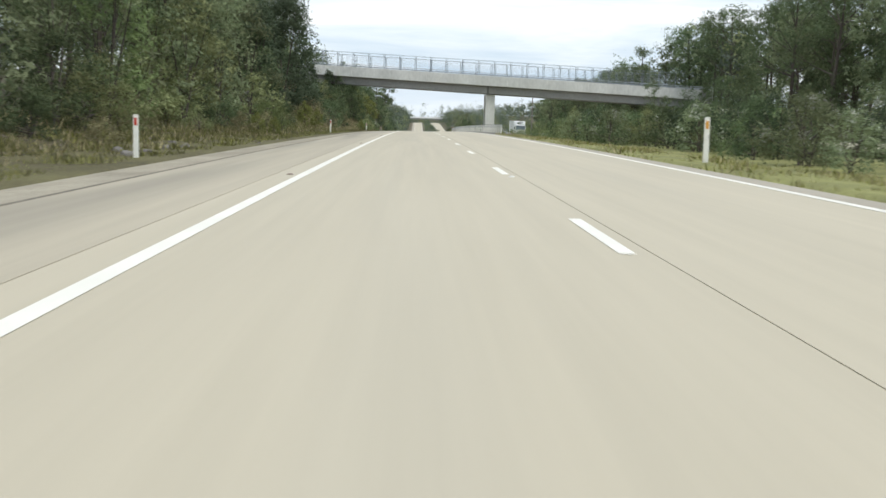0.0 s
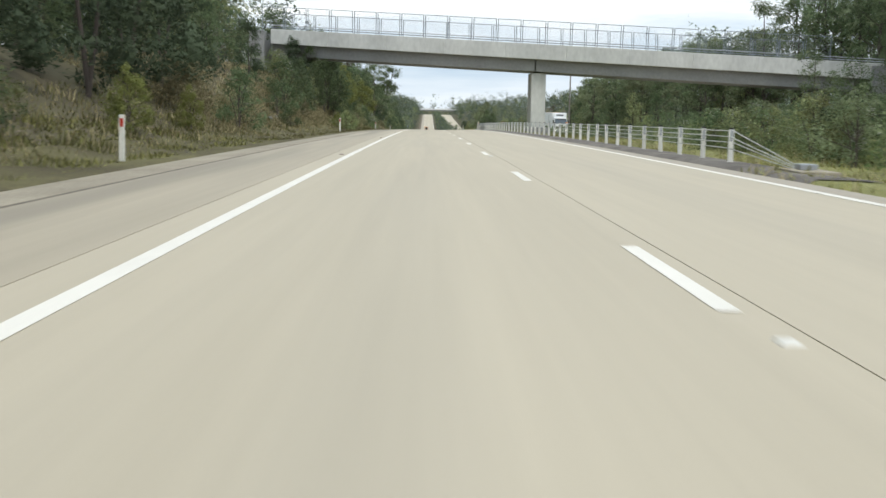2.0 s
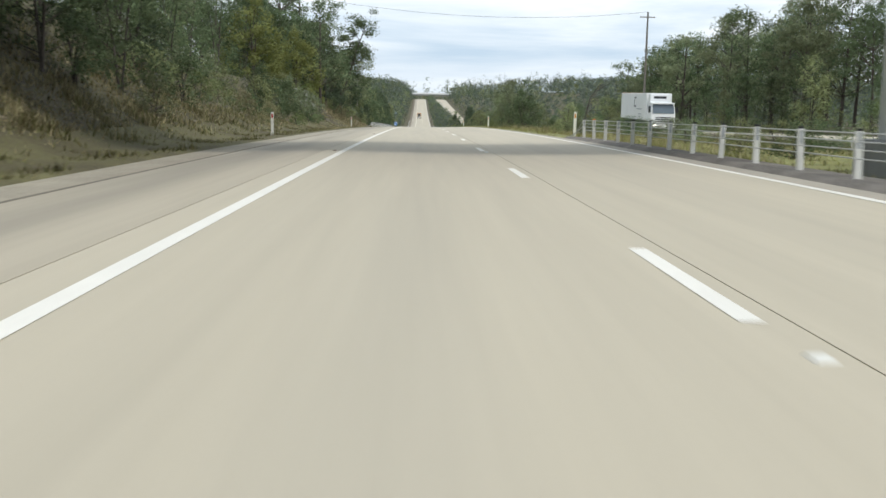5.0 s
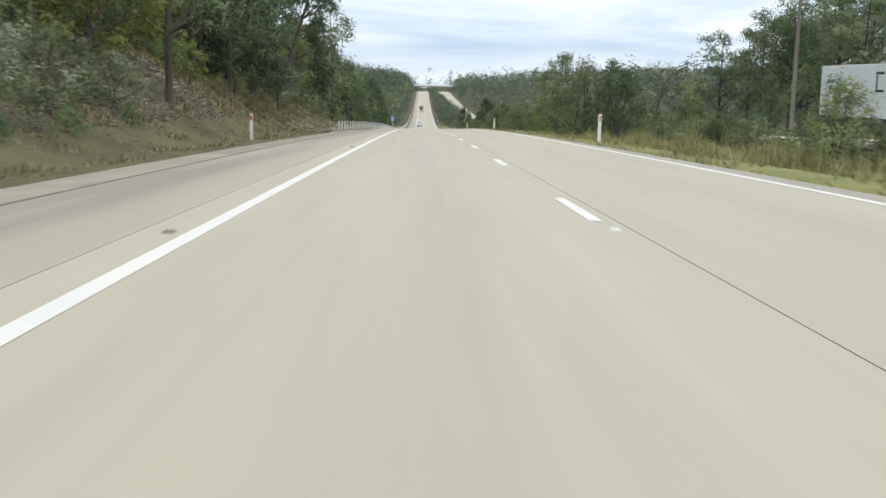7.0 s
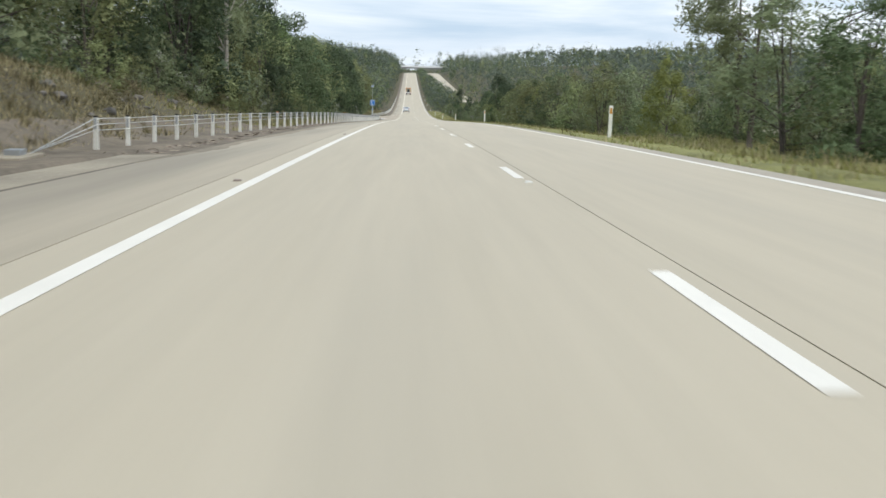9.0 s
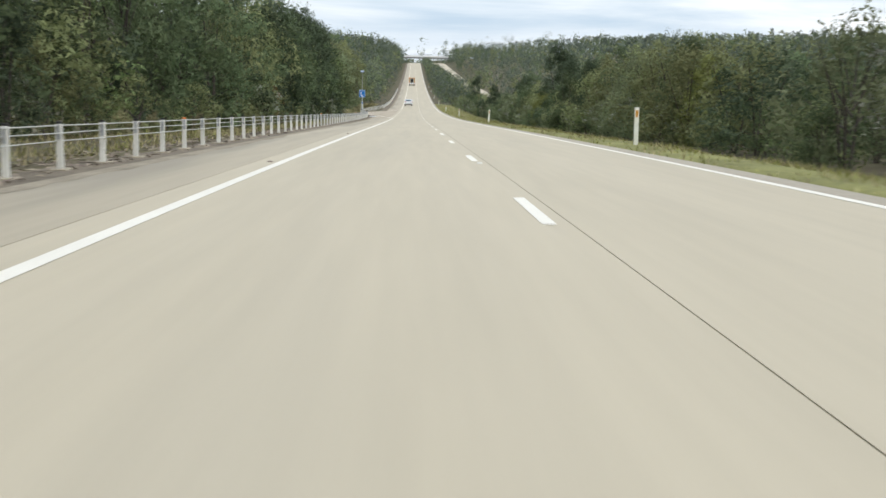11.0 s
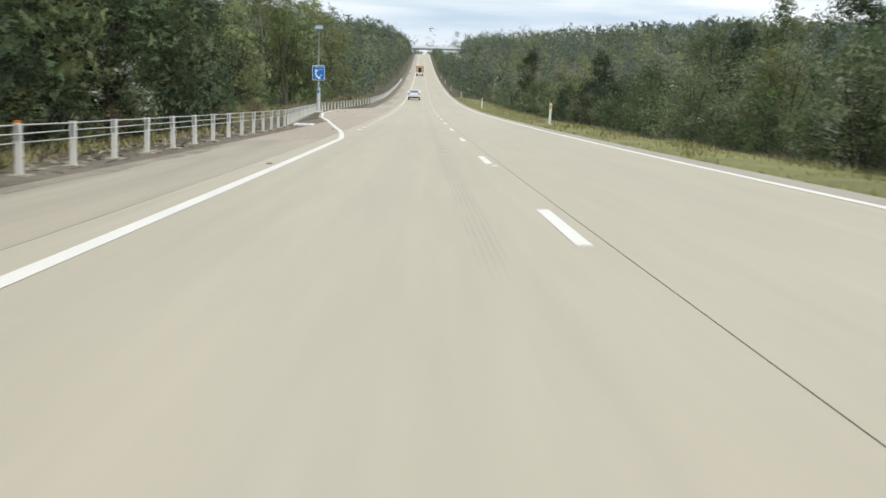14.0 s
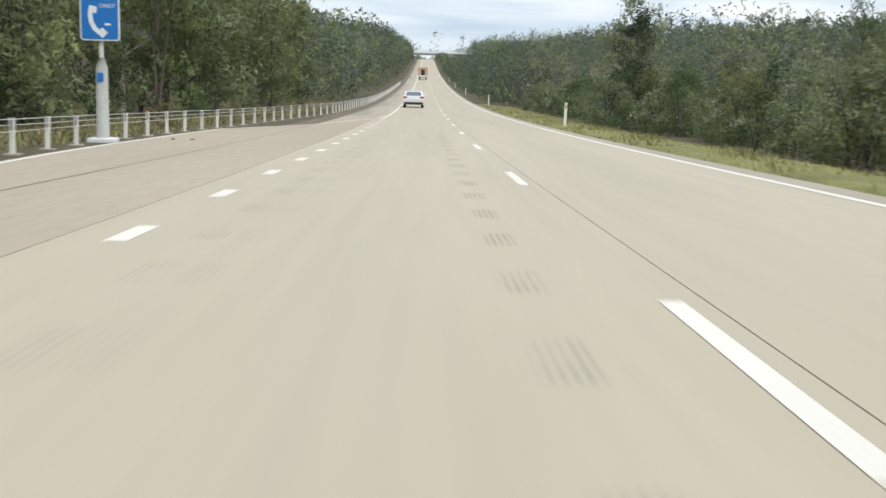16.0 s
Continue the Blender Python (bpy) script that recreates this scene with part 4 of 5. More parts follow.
def road_truck(x, y):
    c = thing("works_truck", x, y, rz(y), "orange and cream road works truck seen from behind", "truck")
    part("chassis", box(0, 0, 0.75, 2.2, 8.2, 0.3, 0.04), "dark_trim", c)
    part("body", box(0, -1.2, 2.0, 2.4, 5.2, 2.0, 0.06), "truck_cream", c, "dusty cream body")
    # a dark slab on the closed body imitates a shaded opening
    part("rear_panel", box(0, -3.84, 1.95, 1.1, 0.08, 1.7, 0.03), "dark_trim", c, "dark panel for the shade in the rear opening")
    part("frame", box(0, -3.7, 3.1, 2.7, 0.2, 0.25, 0.03), "truck_orange", c, "orange beacon frame")
    for s in (-1, 1):
        part("arm", box(s * 1.15, -3.86, 2.0, 0.24, 0.12, 2.2, 0.03), "truck_orange", c, "orange upright frame")
        part("beacon", box(s * 0.9, -3.7, 3.32, 0.25, 0.2, 0.2, 0.05), "orange", c, "orange beacon")
        part("tail_lamp", box(s * 0.95, -4.15, 0.85, 0.3, 0.06, 0.14, 0.01), "tail_red", c)
        for wy in (-2.6, 2.8):
            wheel(c, s * 0.95, wy, 0.48, 0.3)
    part("tailboard", box(0, -4.1, 0.95, 2.5, 0.1, 0.4, 0.02), "van_white", c, "pale striped tailboard")
    part("cab", box(0, 2.9, 1.9, 2.3, 2.0, 2.0, 0.15), "van_white", c)
    return c


road_truck(1.55, 842.0)


def box_truck(x, y, turn):
    c = thing("refrigerated_truck", x, y, rz(y) + 0.1, "white refrigerated box truck on the opposite carriageway", "truck", turn=turn)
    part("cargo_box", box(0, -4.25, 2.35, 2.45, 13.5, 2.6, 0.04), "van_white", c, "white insulated cargo box")
    part("chassis", box(0, -3.0, 0.8, 2.1, 15.2, 0.3, 0.03), "dark_trim", c)
    part("roof_edge", box(0, -9.1, 3.64, 2.35, 3.6, 0.08, 0.02), "truck_orange", c, "rust-stained roof edge")
    cab = side_shell([(2.75, 0.55), (2.75, 2.75), (3.2, 2.85), (4.35, 2.75), (4.72, 1.75), (4.8, 0.55)], 1.15, 0.12)
    bmesh.ops.bevel(cab, geom=cab.edges[:], offset=0.03, segments=1, affect="EDGES")
    part("cab", cab, "van_white", c)
    bm = bmesh.new()
    vs = [bm.verts.new(p) for p in ((-1.02, 4.74, 1.76), (1.02, 4.74, 1.76), (0.98, 4.42, 2.62), (-0.98, 4.42, 2.62))]
    bm.faces.new(vs)
    r = bmesh.ops.extrude_face_region(bm, geom=bm.faces[:])
    for q in r["geom"]:
        if isinstance(q, bmesh.types.BMVert):
            q.co += Vector((0, 0.03, 0.01))
    part("windscreen", bm, "glass", c, "dark windscreen")
    part("sun_visor", box(0, 4.62, 2.74, 2.1, 0.35, 0.08, 0.02), "van_white", c)
    part("cooling_unit", box(0, 2.72, 3.2, 1.9, 0.5, 0.75, 0.1), "van_white", c, "white cooling unit")
    part("vent", box(0, 2.99, 3.25, 1.2, 0.03, 0.22, 0.01), "dark_trim", c, "dark cooling vent")
    part("bumper", box(0, 4.85, 0.62, 2.3, 0.2, 0.4, 0.04), "van_white", c)
    for k in range(3):
        part("grille_bar", box(0, 4.83, 1.0 + 0.2 * k, 1.5, 0.05, 0.07, 0.01), "dark_trim", c, "dark grille bar")
    for s in (-1, 1):
        part("headlamp", box(s * 0.85, 4.96, 0.66, 0.34, 0.06, 0.18, 0.03), "lamp_lit", c, "bright headlamp")
        part("side_mirror", box(s * 1.3, 4.5, 2.1, 0.12, 0.18, 0.55, 0.03), "dark_trim", c)
        part("side_window", box(s * 1.13, 3.7, 2.15, 0.04, 0.9, 0.6, 0.01), "glass", c)
        for wy in (-9.4, -8.3, 3.75):
            wheel(c, s * 0.98, wy, 0.46, 0.28)
        for sy, sz, ly, lz in ((-3.0, 3.2, 1.0, 0.12), (-3.0, 2.35, 1.0, 0.12), (-3.35, 2.78, 0.14, 0.7)):
            part("side_mark", box(s * 1.235, sy, sz, 0.012, ly, lz, 0.0), "dark_trim", c, "dark bar of a plain square emblem")
        for sy, sz, ly in ((-0.9, 2.1, 2.6), (-0.5, 1.62, 1.4), (-0.5, 1.38, 1.4)):
            part("side_mark", box(s * 1.235, sy, sz, 0.012, ly, 0.09, 0.0), "galv", c, "grey mark on the side")
    return c


truck = box_truck(27.0, 282.2, 180)
truck.scale = (1.1, 1.1, 1.1)

# ---- vegetation ----
RNG = np.random.default_rng(7)


def leaves(centres, spreads, count, size, droop=0.3, aspect=2.4, core=0.3, which=None):
    """Leafy sprays round clumps, over a heart of broader overlapping ones: three corners and a normal each."""
    which = RNG.integers(0, len(centres), count) if which is None else which
    centres, spreads = np.asarray(centres, float), np.asarray(spreads, float)
    d = RNG.normal(size=(count, 3)) + np.array([0, 0, 0.22])
    d /= np.linalg.norm(d, axis=1)[:, None]
    heart = (RNG.random(count) < core)[:, None]
    wide = spreads[which].mean(1)[:, None]
    rad = np.where(heart, RNG.uniform(0.45, 0.78, (count, 1)), RNG.uniform(0.6, 1.18, (count, 1)))
    pos = centres[which] + d * spreads[which] * rad
    loose = RNG.normal(size=(count, 3)) * np.array([1, 1, 0.6]) + np.array([0, 0, -droop])
    flat = loose - d * (loose * d).sum(1)[:, None] * 0.85
    axis = np.where(heart, flat, loose)
    axis /= np.linalg.norm(axis, axis=1)[:, None]
    side = np.cross(axis, np.where(heart, d, RNG.normal(size=(count, 3))))
    side /= np.linalg.norm(side, axis=1)[:, None]
    s = np.where(heart, np.minimum(wide * 1.0, size * 1.55), size * 1.05) * RNG.uniform(0.6, 1.15, (count, 1))
    a, b = axis * s * 0.5, side * s * 0.5 * np.where(heart, 0.8, 1.7 / aspect)
    p0, p1, p2 = pos - a + b * 0.75, pos - a - b * 0.75, pos + a * 1.2
    face = np.cross(p1 - p0, p2 - p0)
    face /= np.linalg.norm(face, axis=1)[:, None]
    turned = (face * d).sum(1) < 0
    p0[turned], p1[turned] = p1[turned].copy(), p0[turned].copy()
    face[turned] *= -1
    soft = d * 0.95 + face * 0.25 + np.array([0, 0, 0.2])
    return np.stack([p0, p1, p2, soft / np.linalg.norm(soft, axis=1)[:, None]], 1)


def woody(paths, name, mat):
    verts, faces = [], []
    for pts, r0, r1, sides in paths:
        n = len(pts)
        v, f = tube_data(pts, [r0 + (r1 - r0) * i / (n - 1) for i in range(n)], sides)
        k = len(verts)
        verts += v
        faces += [tuple(i + k for i in q) for q in f]
    return mesh_of(name, verts, faces, [mat], smooth=True)


def gum_tree(h, bare, spread, leaf_mat, bark, count, size, lean=0.0, mats2=None):
    """A tall eucalypt: a bending trunk, rising limbs and a crown of separate leafy clumps. Returns trunk and crown meshes."""
    bend = RNG.normal(0, 0.02 * h, 2)
    trunk = [(bend[0] * (t**1.5) + lean * t, bend[1] * (t**1.5), h * 0.9 * t - 0.3) for t in np.linspace(0, 1, 8)]
    r = h * 0.0125 + 0.03
    paths = [(trunk, r, r * 0.2, 9)]
    cs, ss = [], []
    for k in range(int(8 + spread * 2)):
        t = RNG.uniform(bare, 0.97)
        base = Vector(trunk[min(7, int(t * 7))])
        ang = RNG.uniform(0, 2 * math.pi)
        reach = spread * RNG.uniform(0.45, 1.0) * (1.15 - 0.6 * (t - bare) / (1 - bare))
        tip = base + Vector((math.cos(ang) * reach, math.sin(ang) * reach, RNG.uniform(0.06, 0.2) * h))
        mid = base.lerp(tip, 0.55) + Vector((0, 0, -0.05 * reach))
        paths.append(([base, mid, tip], r * 0.35 * (1.2 - t * 0.6), r * 0.06, 5))
        for j in range(3):
            c = tip + Vector(RNG.normal(0, 0.28 * spread, 3)) * 0.7
            cs.append(c)
            paths.append(([mid.lerp(tip, 0.6), c], r * 0.09, r * 0.03, 3))
            q = spread * RNG.uniform(0.2, 0.36)
            ss.append((q, q, q * 0.7))
    top = Vector(trunk[-1])
    for j in range(4):
        cs.append(top + Vector((RNG.normal(0, 0.2 * spread), RNG.normal(0, 0.2 * spread), RNG.uniform(0, 0.08) * h)))
        ss.append((spread * 0.3, spread * 0.3, spread * 0.24))
    q = leaves(cs, ss, count, size * 1.09, 0.5)[count // 6:]
    if mats2:
        return woody(paths, "trunk", bark), leaf_mesh("crown", q, [leaf_mat, mats2], (RNG.random(count)[:len(q)] < 0.2).astype(int))
    return woody(paths, "trunk", bark), leaf_mesh("crown", q, [leaf_mat])


def bushy_tree(h, width, leaf_mat, count, size, bark="bark", flower=None, low=0.07):
    """A dense wattle or she-oak, leafy nearly to the ground, with an uneven outline."""
    paths, cs, ss = [], [], []
    stems = 3 if h < 6 else 2
    for s in range(stems):
        a = RNG.uniform(0, 6.28)
        tip = Vector((math.cos(a) * width * 0.25, math.sin(a) * width * 0.25, h * RNG.uniform(0.75, 0.92)))
        paths.append(([(0.1 * s, 0, -0.2), (tip.x * 0.4, tip.y * 0.4, h * 0.4), tuple(tip)], h * 0.008 + 0.02, 0.012, 6))
    for k in range(int(16 + h * 3)):
        t = RNG.uniform(low, 1.0)
        w = width * 0.5 * (math.sin(math.pi * min(1, 0.18 + 0.82 * t) ** 0.85) ** 0.7) * RNG.uniform(0.45, 1.08)
        a = RNG.uniform(0, 6.28)
        c = Vector((math.cos(a) * w, math.sin(a) * w, t * h * RNG.uniform(0.92, 1.04)))
        cs.append(c)
        q = width * RNG.uniform(0.11, 0.22)
        ss.append((q, q, q * RNG.uniform(0.75, 1.25)))
        if k % 3 == 0 and leaf_mat != "leaf_shade":
            paths.append(([(0, 0, max(0.1, c.z * 0.55)), tuple(c)], 0.035, 0.008, 4))
    q = leaves(cs, ss, count, size * 1.09, 0.2)[count // 6:]
    slots, mats = None, [leaf_mat]
    if flower:
        mats = [leaf_mat, flower]
        spots = np.array([c for c in cs if c.z > h * 0.35])[::3] + RNG.normal(0, width * 0.07, (1, 3))
        near = np.linalg.norm(q[:, None, 0] - spots[None], axis=2).min(1) < width * 0.1
        slots = (near & (RNG.random(count)[:len(q)] < 0.75)).astype(int)
    return woody(paths, "trunk", bark), leaf_mesh("crown", q, mats, slots)


KINDS = {
    "gum": [gum_tree(17, 0.35, 4.2, "leaf_gum", "bark_pale", 3000, 0.36), gum_tree(15, 0.28, 3.8, "leaf_gum", "bark", 3600, 0.34), gum_tree(19, 0.42, 4.6, "leaf_dark", "bark", 3000, 0.38),
            gum_tree(14, 0.22, 3.6, "leaf_olive", "bark_pale", 3600, 0.33), gum_tree(16, 0.28, 4.0, "leaf_dark", "bark", 3000, 0.36, mats2="leaf_gum")],
    "wattle": [bushy_tree(10, 6.0, "leaf_dark", 2700, 0.284), bushy_tree(8.5, 5.0, "leaf_gum", 2500, 0.273), bushy_tree(9, 5.4, "leaf_olive", 2600, 0.273), bushy_tree(11, 5.6, "leaf_dark", 2700, 0.284), bushy_tree(10.5, 5.4, "leaf_bright", 2600, 0.273)],
    "sheoak": [bushy_tree(11, 5.6, "leaf_shade", 6200, 0.26, low=0.05), bushy_tree(10, 4.4, "leaf_shade", 5500, 0.24, low=0.05)],
    "low wattle": [bushy_tree(4.2, 4.2, "leaf_olive", 2850, 0.17, low=0.04), bushy_tree(3.8, 4.0, "leaf_gum", 2750, 0.165, flower="flower", low=0.04), bushy_tree(4.6, 4.0, "leaf_dark", 2850, 0.17, low=0.04), bushy_tree(4.0, 4.2, "leaf_shade", 2850, 0.17, low=0.04)],
    "far gum": [gum_tree(16, 0.3, 4.2, "leaf_gum", "bark_pale", 2450, 0.38), gum_tree(15, 0.25, 3.8, "leaf_dark", "bark", 2450, 0.38), gum_tree(17, 0.35, 4.4, "leaf_olive", "bark", 2450, 0.38)],
    "young": [bushy_tree(6.0, 4.0, "leaf_gum", 3600, 0.19, low=0.04), bushy_tree(5.5, 3.8, "leaf_dark", 3600, 0.19, low=0.04)],
    "bush": [bushy_tree(2.4, 3.2, "leaf_olive", 1800, 0.15, low=0.03), bushy_tree(3.2, 3.6, "leaf_gum", 2050, 0.165, flower="flower", low=0.03), bushy_tree(2.8, 3.4, "leaf_bright", 1900, 0.155, low=0.03),
             bushy_tree(1.6, 2.6, "leaf_dark", 1800, 0.13, low=0.03), bushy_tree(3.8, 3.8, "leaf_dark", 2050, 0.175, low=0.03), bushy_tree(4.6, 4.2, "leaf_olive", 2250, 0.185, low=0.03)],
    "leaner": [gum_tree(15, 0.4, 4.0, "leaf_dark", "bark", 5500, 0.32, lean=4.0)],
    "brush": [bushy_tree(2.6, 3.0, "leaf_straw", 1600, 0.17, low=0.02), bushy_tree(2.0, 2.4, "leaf_straw", 1400, 0.15, low=0.02)],
    "rust": [bushy_tree(3.4, 2.6, "leaf_rust", 1900, 0.15)],
    "yellow": [bushy_tree(7, 4.6, "leaf_yellow", 5750, 0.23)],
}
TREE_TEXT = {
    "gum": ("gum_tree", "tall grey-green gum tree with a slender trunk", "tree", "gum trees beside the motorway"),
    "far gum": ("gum_tree", "tall grey-green gum tree beyond the opposite carriageway", "tree", "gum trees beside the motorway"),
    "low wattle": ("wattle_shrub", "low dense wattle shrub of the median, some in pale blossom", "shrub", "wattle shrubs of the median"),
    "young": ("gum_tree", "young gum tree, leafy from low down, dense and uneven", "tree", "gum trees beside the motorway"),
    "sheoak": ("she_oak", "very dark green she-oak with dense feathery foliage", "tree", "she-oaks on the verge"),
    "wattle": ("wattle_tree", "dense dark green wattle tree, leafy to the ground", "tree", "wattles beside the motorway"),
    "bush": ("bush", "rounded roadside bush of mixed green leaves", "bush", "bushes on the verges"),
    "leaner": ("gum_tree", "tall gum tree leaning out over the shoulder", "tree", "gum trees beside the motorway"),
    "brush": ("dry_brush", "feathery clump of tan dry brush on the slope", "brush", "dry brush on the verges"),
    "rust": ("bush", "shrub of rusty orange dying leaves", "bush", "bushes on the verges"),
    "yellow": ("wattle_tree", "yellow-green young wattle tree", "tree", "wattles beside the motorway"),
}


def plant(kind, variant, x, y, height=None, turn=None):
    trunk_me, crown_me = KINDS[kind][variant]
    name, label, cat, group = TREE_TEXT[kind]
    e = new(name)
    e.empty_display_size = 0.3
    natural = NATURAL[crown_me.name]
    s = (height / natural) if height else RNG.uniform(0.85, 1.15)
    w = s * RNG.uniform(0.9, 1.12)
    e.matrix_basis = Matrix.LocRotScale((x, y, float(land(x, y)) - 0.05), Euler((RNG.normal(0, 0.02), RNG.normal(0, 0.02), RNG.uniform(0, 6.28) if turn is None else turn)), (w, w, s))
    tagged(e, label, cat, group)
    for nm, me in (("trunk", trunk_me), ("crown", crown_me)):
        if kind == "brush" and nm == "trunk":
            continue
        ob = new(nm, me)
        ob.parent = e
    return e


NATURAL = {}
for kind in KINDS:
    for t_me, c_me in KINDS[kind]:
        co = np.empty(len(c_me.vertices) * 3, np.float32)
        c_me.vertices.foreach_get("co", co)
        NATURAL[c_me.name] = float(np.percentile(co[2::3], 99.5))


def row(kind, y0, y1, gap, x0, x1, h0, h1, variants=None):
    y = y0
    while y < y1:
        v = int(RNG.integers(0, len(KINDS[kind]))) if variants is None else variants[int(RNG.integers(0, len(variants)))]
        plant(kind, v, float(RNG.uniform(x0, x1)), float(y + RNG.uniform(-0.4, 0.4) * gap), float(RNG.uniform(h0, h1)))
        y += gap * RNG.uniform(0.75, 1.3)


def thicket(name, label, rows):
    """Undergrowth too dense to count: many bushes joined into one object. Rows: y0, y1, gap, x0, x1, h0, h1."""
    mats = ["leaf_olive", "leaf_gum", "leaf_dark", "leaf_bright", "flower"]
    every, slots = [], []
    for y0, y1, gap, x0, x1, h0, h1 in rows:
        y = y0
        while y < y1:
            pick = (0, 1, 3, 4, 5, 2)[int(RNG.integers(0, 6) if RNG.random() < 0.8 else 3)]
            me = KINDS["bush"][pick][1]
            co = np.empty(len(me.vertices) * 3, np.float32)
            me.vertices.foreach_get("co", co)
            mi = np.empty(len(me.polygons), np.int32)
            me.polygons.foreach_get("material_index", mi)
            own = [mats.index(next(k for k in mats if M[k] == m)) for m in me.materials]
            s = RNG.uniform(h0, h1) / NATURAL[me.name]
            a, x = RNG.uniform(0, 6.28), RNG.uniform(x0, x1)
            yy = y + RNG.uniform(-0.4, 0.4) * gap
            p = co.reshape(-1, 3) * s
            p = np.stack([p[:, 0] * math.cos(a) - p[:, 1] * math.sin(a) + x, p[:, 0] * math.sin(a) + p[:, 1] * math.cos(a) + yy, p[:, 2] + float(land(x, yy)) - 0.05], 1)
            keep = RNG.random(len(mi)) < 0.33
            d = SOFT[me.name]
            d = np.stack([d[:, 0] * math.cos(a) - d[:, 1] * math.sin(a), d[:, 0] * math.sin(a) + d[:, 1] * math.cos(a), d[:, 2]], 1)
            every.append(np.concatenate([p.reshape(-1, 3, 3), d[:, None]], 1)[keep])
            slots.append(np.array(own)[mi][keep])
            y += gap * RNG.uniform(0.75, 1.3)
    tagged(new(name, leaf_mesh(name, np.concatenate(every), mats, np.concatenate(slots))), label, "undergrowth", kind="stuff")


# verge on the near side
row("wattle", 24, 92, 6, -13.5, -10.5, 6, 9, [0, 1, 2, 0])
row("gum", 30, 100, 8, -21, -17.5, 12, 16, [2, 4])
row("gum", 24, 96, 7, -17, -13.5, 11, 15, [1, 2, 4])
row("gum", 112, 170, 6, -21, -17, 9, 13, [2, 4])
row("gum", 188, 250, 7, -19, -14.5, 6.5, 8.5, [2, 4])
row("gum", 250, 300, 8, -19, -14.5, 8, 10.5, [2, 4])
row("gum", 300, 330, 8, -19, -14.5, 11, 15, [2, 4])
row("far gum", 30, 170, 14, -27, -19, 14, 18)
row("far gum", 184, 330, 14, -27, -19, 9, 12)
row("wattle", 112, 160, 7, -17, -14.5, 4, 6, [0, 3])
row("wattle", 112, 172, 4, -22, -18, 6, 9, [0, 3, 1])
row("wattle", 168, 181, 3.6, -12, -9.2, 3.0, 4.2, [0, 3, 0, 2])
row("wattle", 185, 212, 4.0, -12, -9.2, 4.6, 6.2, [0, 3, 0, 2])
row("sheoak", 186, 212, 7, -12.5, -10, 5, 6.6)
row("wattle", 214, 250, 7, -15.5, -12, 6, 9, [0, 3, 1])
row("wattle", 292, 352, 4.0, -19, -14.5, 9, 12, [0, 3])
row("wattle", 276, 330, 5.0, -16.5, -13.0, 7, 10, [0, 3])
row("bush", 26, 96, 4.6, -10.8, -8.0, 0.9, 2.2, [0, 3, 5, 4])
row("bush", 24, 92, 4.4, -12, -9.2, 2.0, 3.6, [0, 1, 4, 5])
row("brush", 28, 92, 10, -9.5, -7.2, 0.8, 1.5)
row("bush", 118, 166, 9, -14, -9.5, 0.8, 1.8, [0, 3, 5])
row("brush", 114, 170, 9, -14, -8.5, 0.8, 1.7)
row("bush", 196, 262, 3.2, -11, -7.4, 1.3, 2.8, [0, 1, 2, 4, 4])
row("brush", 284, 318, 6.0, -10.5, -7.4, 0.8, 1.5)
row("bush", 278, 318, 2.6, -12, -7.4, 0.9, 1.9, [0, 2, 5, 0, 4])
row("wattle", 268, 306, 5.5, -15, -12.2, 6, 9, [0, 3])
row("brush", 330, 640, 11, -8.6, -7.0, 0.7, 1.3)
row("wattle", 334, 410, 4.6, -13.5, -10.2, 8.0, 11, [0, 3, 2, 1, 0, 4])
row("wattle", 410, 510, 4.2, -13.0, -9.8, 9.5, 12.5, [0, 3, 0, 3, 2])
row("sheoak", 345, 510, 10, -12.5, -10.0, 9, 12.5)
row("bush", 334, 508, 5.0, -10.2, -8.6, 1.6, 3.4, [4, 5, 1, 0])
row("gum", 345, 508, 10, -22, -15, 12, 15, [1, 3, 4])
row("wattle", 508, 592, 3.0, -23, -16.0, 8, 12, [0, 2, 0, 3, 1])
row("gum", 508, 592, 7, -27, -20, 13, 16, [1, 3, 4])
row("bush", 520, 586, 7, -17, -11.5, 0.9, 2.0, [0, 5, 3])
row("bush", 515, 602, 3.0, -19.5, -15.5, 2.4, 4.0, [4, 5, 4])
row("brush", 500, 560, 12, -14, -9.5, 0.9, 1.5)
row("wattle", 590, 645, 3.6, -14.0, -10.5, 9, 12, [2, 4, 0, 1])
row("gum", 592, 645, 8, -20, -14, 12, 15, [1, 3])
# median
row("bush", 24, 88, 3.2, 14.2, 17, 1.6, 2.6, [1, 4, 3, 1, 5])
row("low wattle", 30, 104, 3.4, 15.5, 19, 2.2, 3.2, [1, 2, 3, 2])
row("gum", 42, 112, 5, 37.5, 44, 14, 18, [2, 4])
row("bush", 205, 262, 5.5, 15.5, 20, 0.9, 1.7, [0, 3, 1])
row("bush", 262, 300, 3.6, 15, 20, 1.0, 1.9, [0, 1, 3, 5])
row("bush", 290, 362, 2.6, 15, 20.5, 1.2, 2.2, [0, 1, 4, 5])
row("low wattle", 306, 362, 5, 15.5, 20, 2.2, 3.4)
row("low wattle", 362, 402, 3.3, 14.0, 16.6, 3.2, 4.4, [0, 2, 2, 1, 3])
y = 402.0
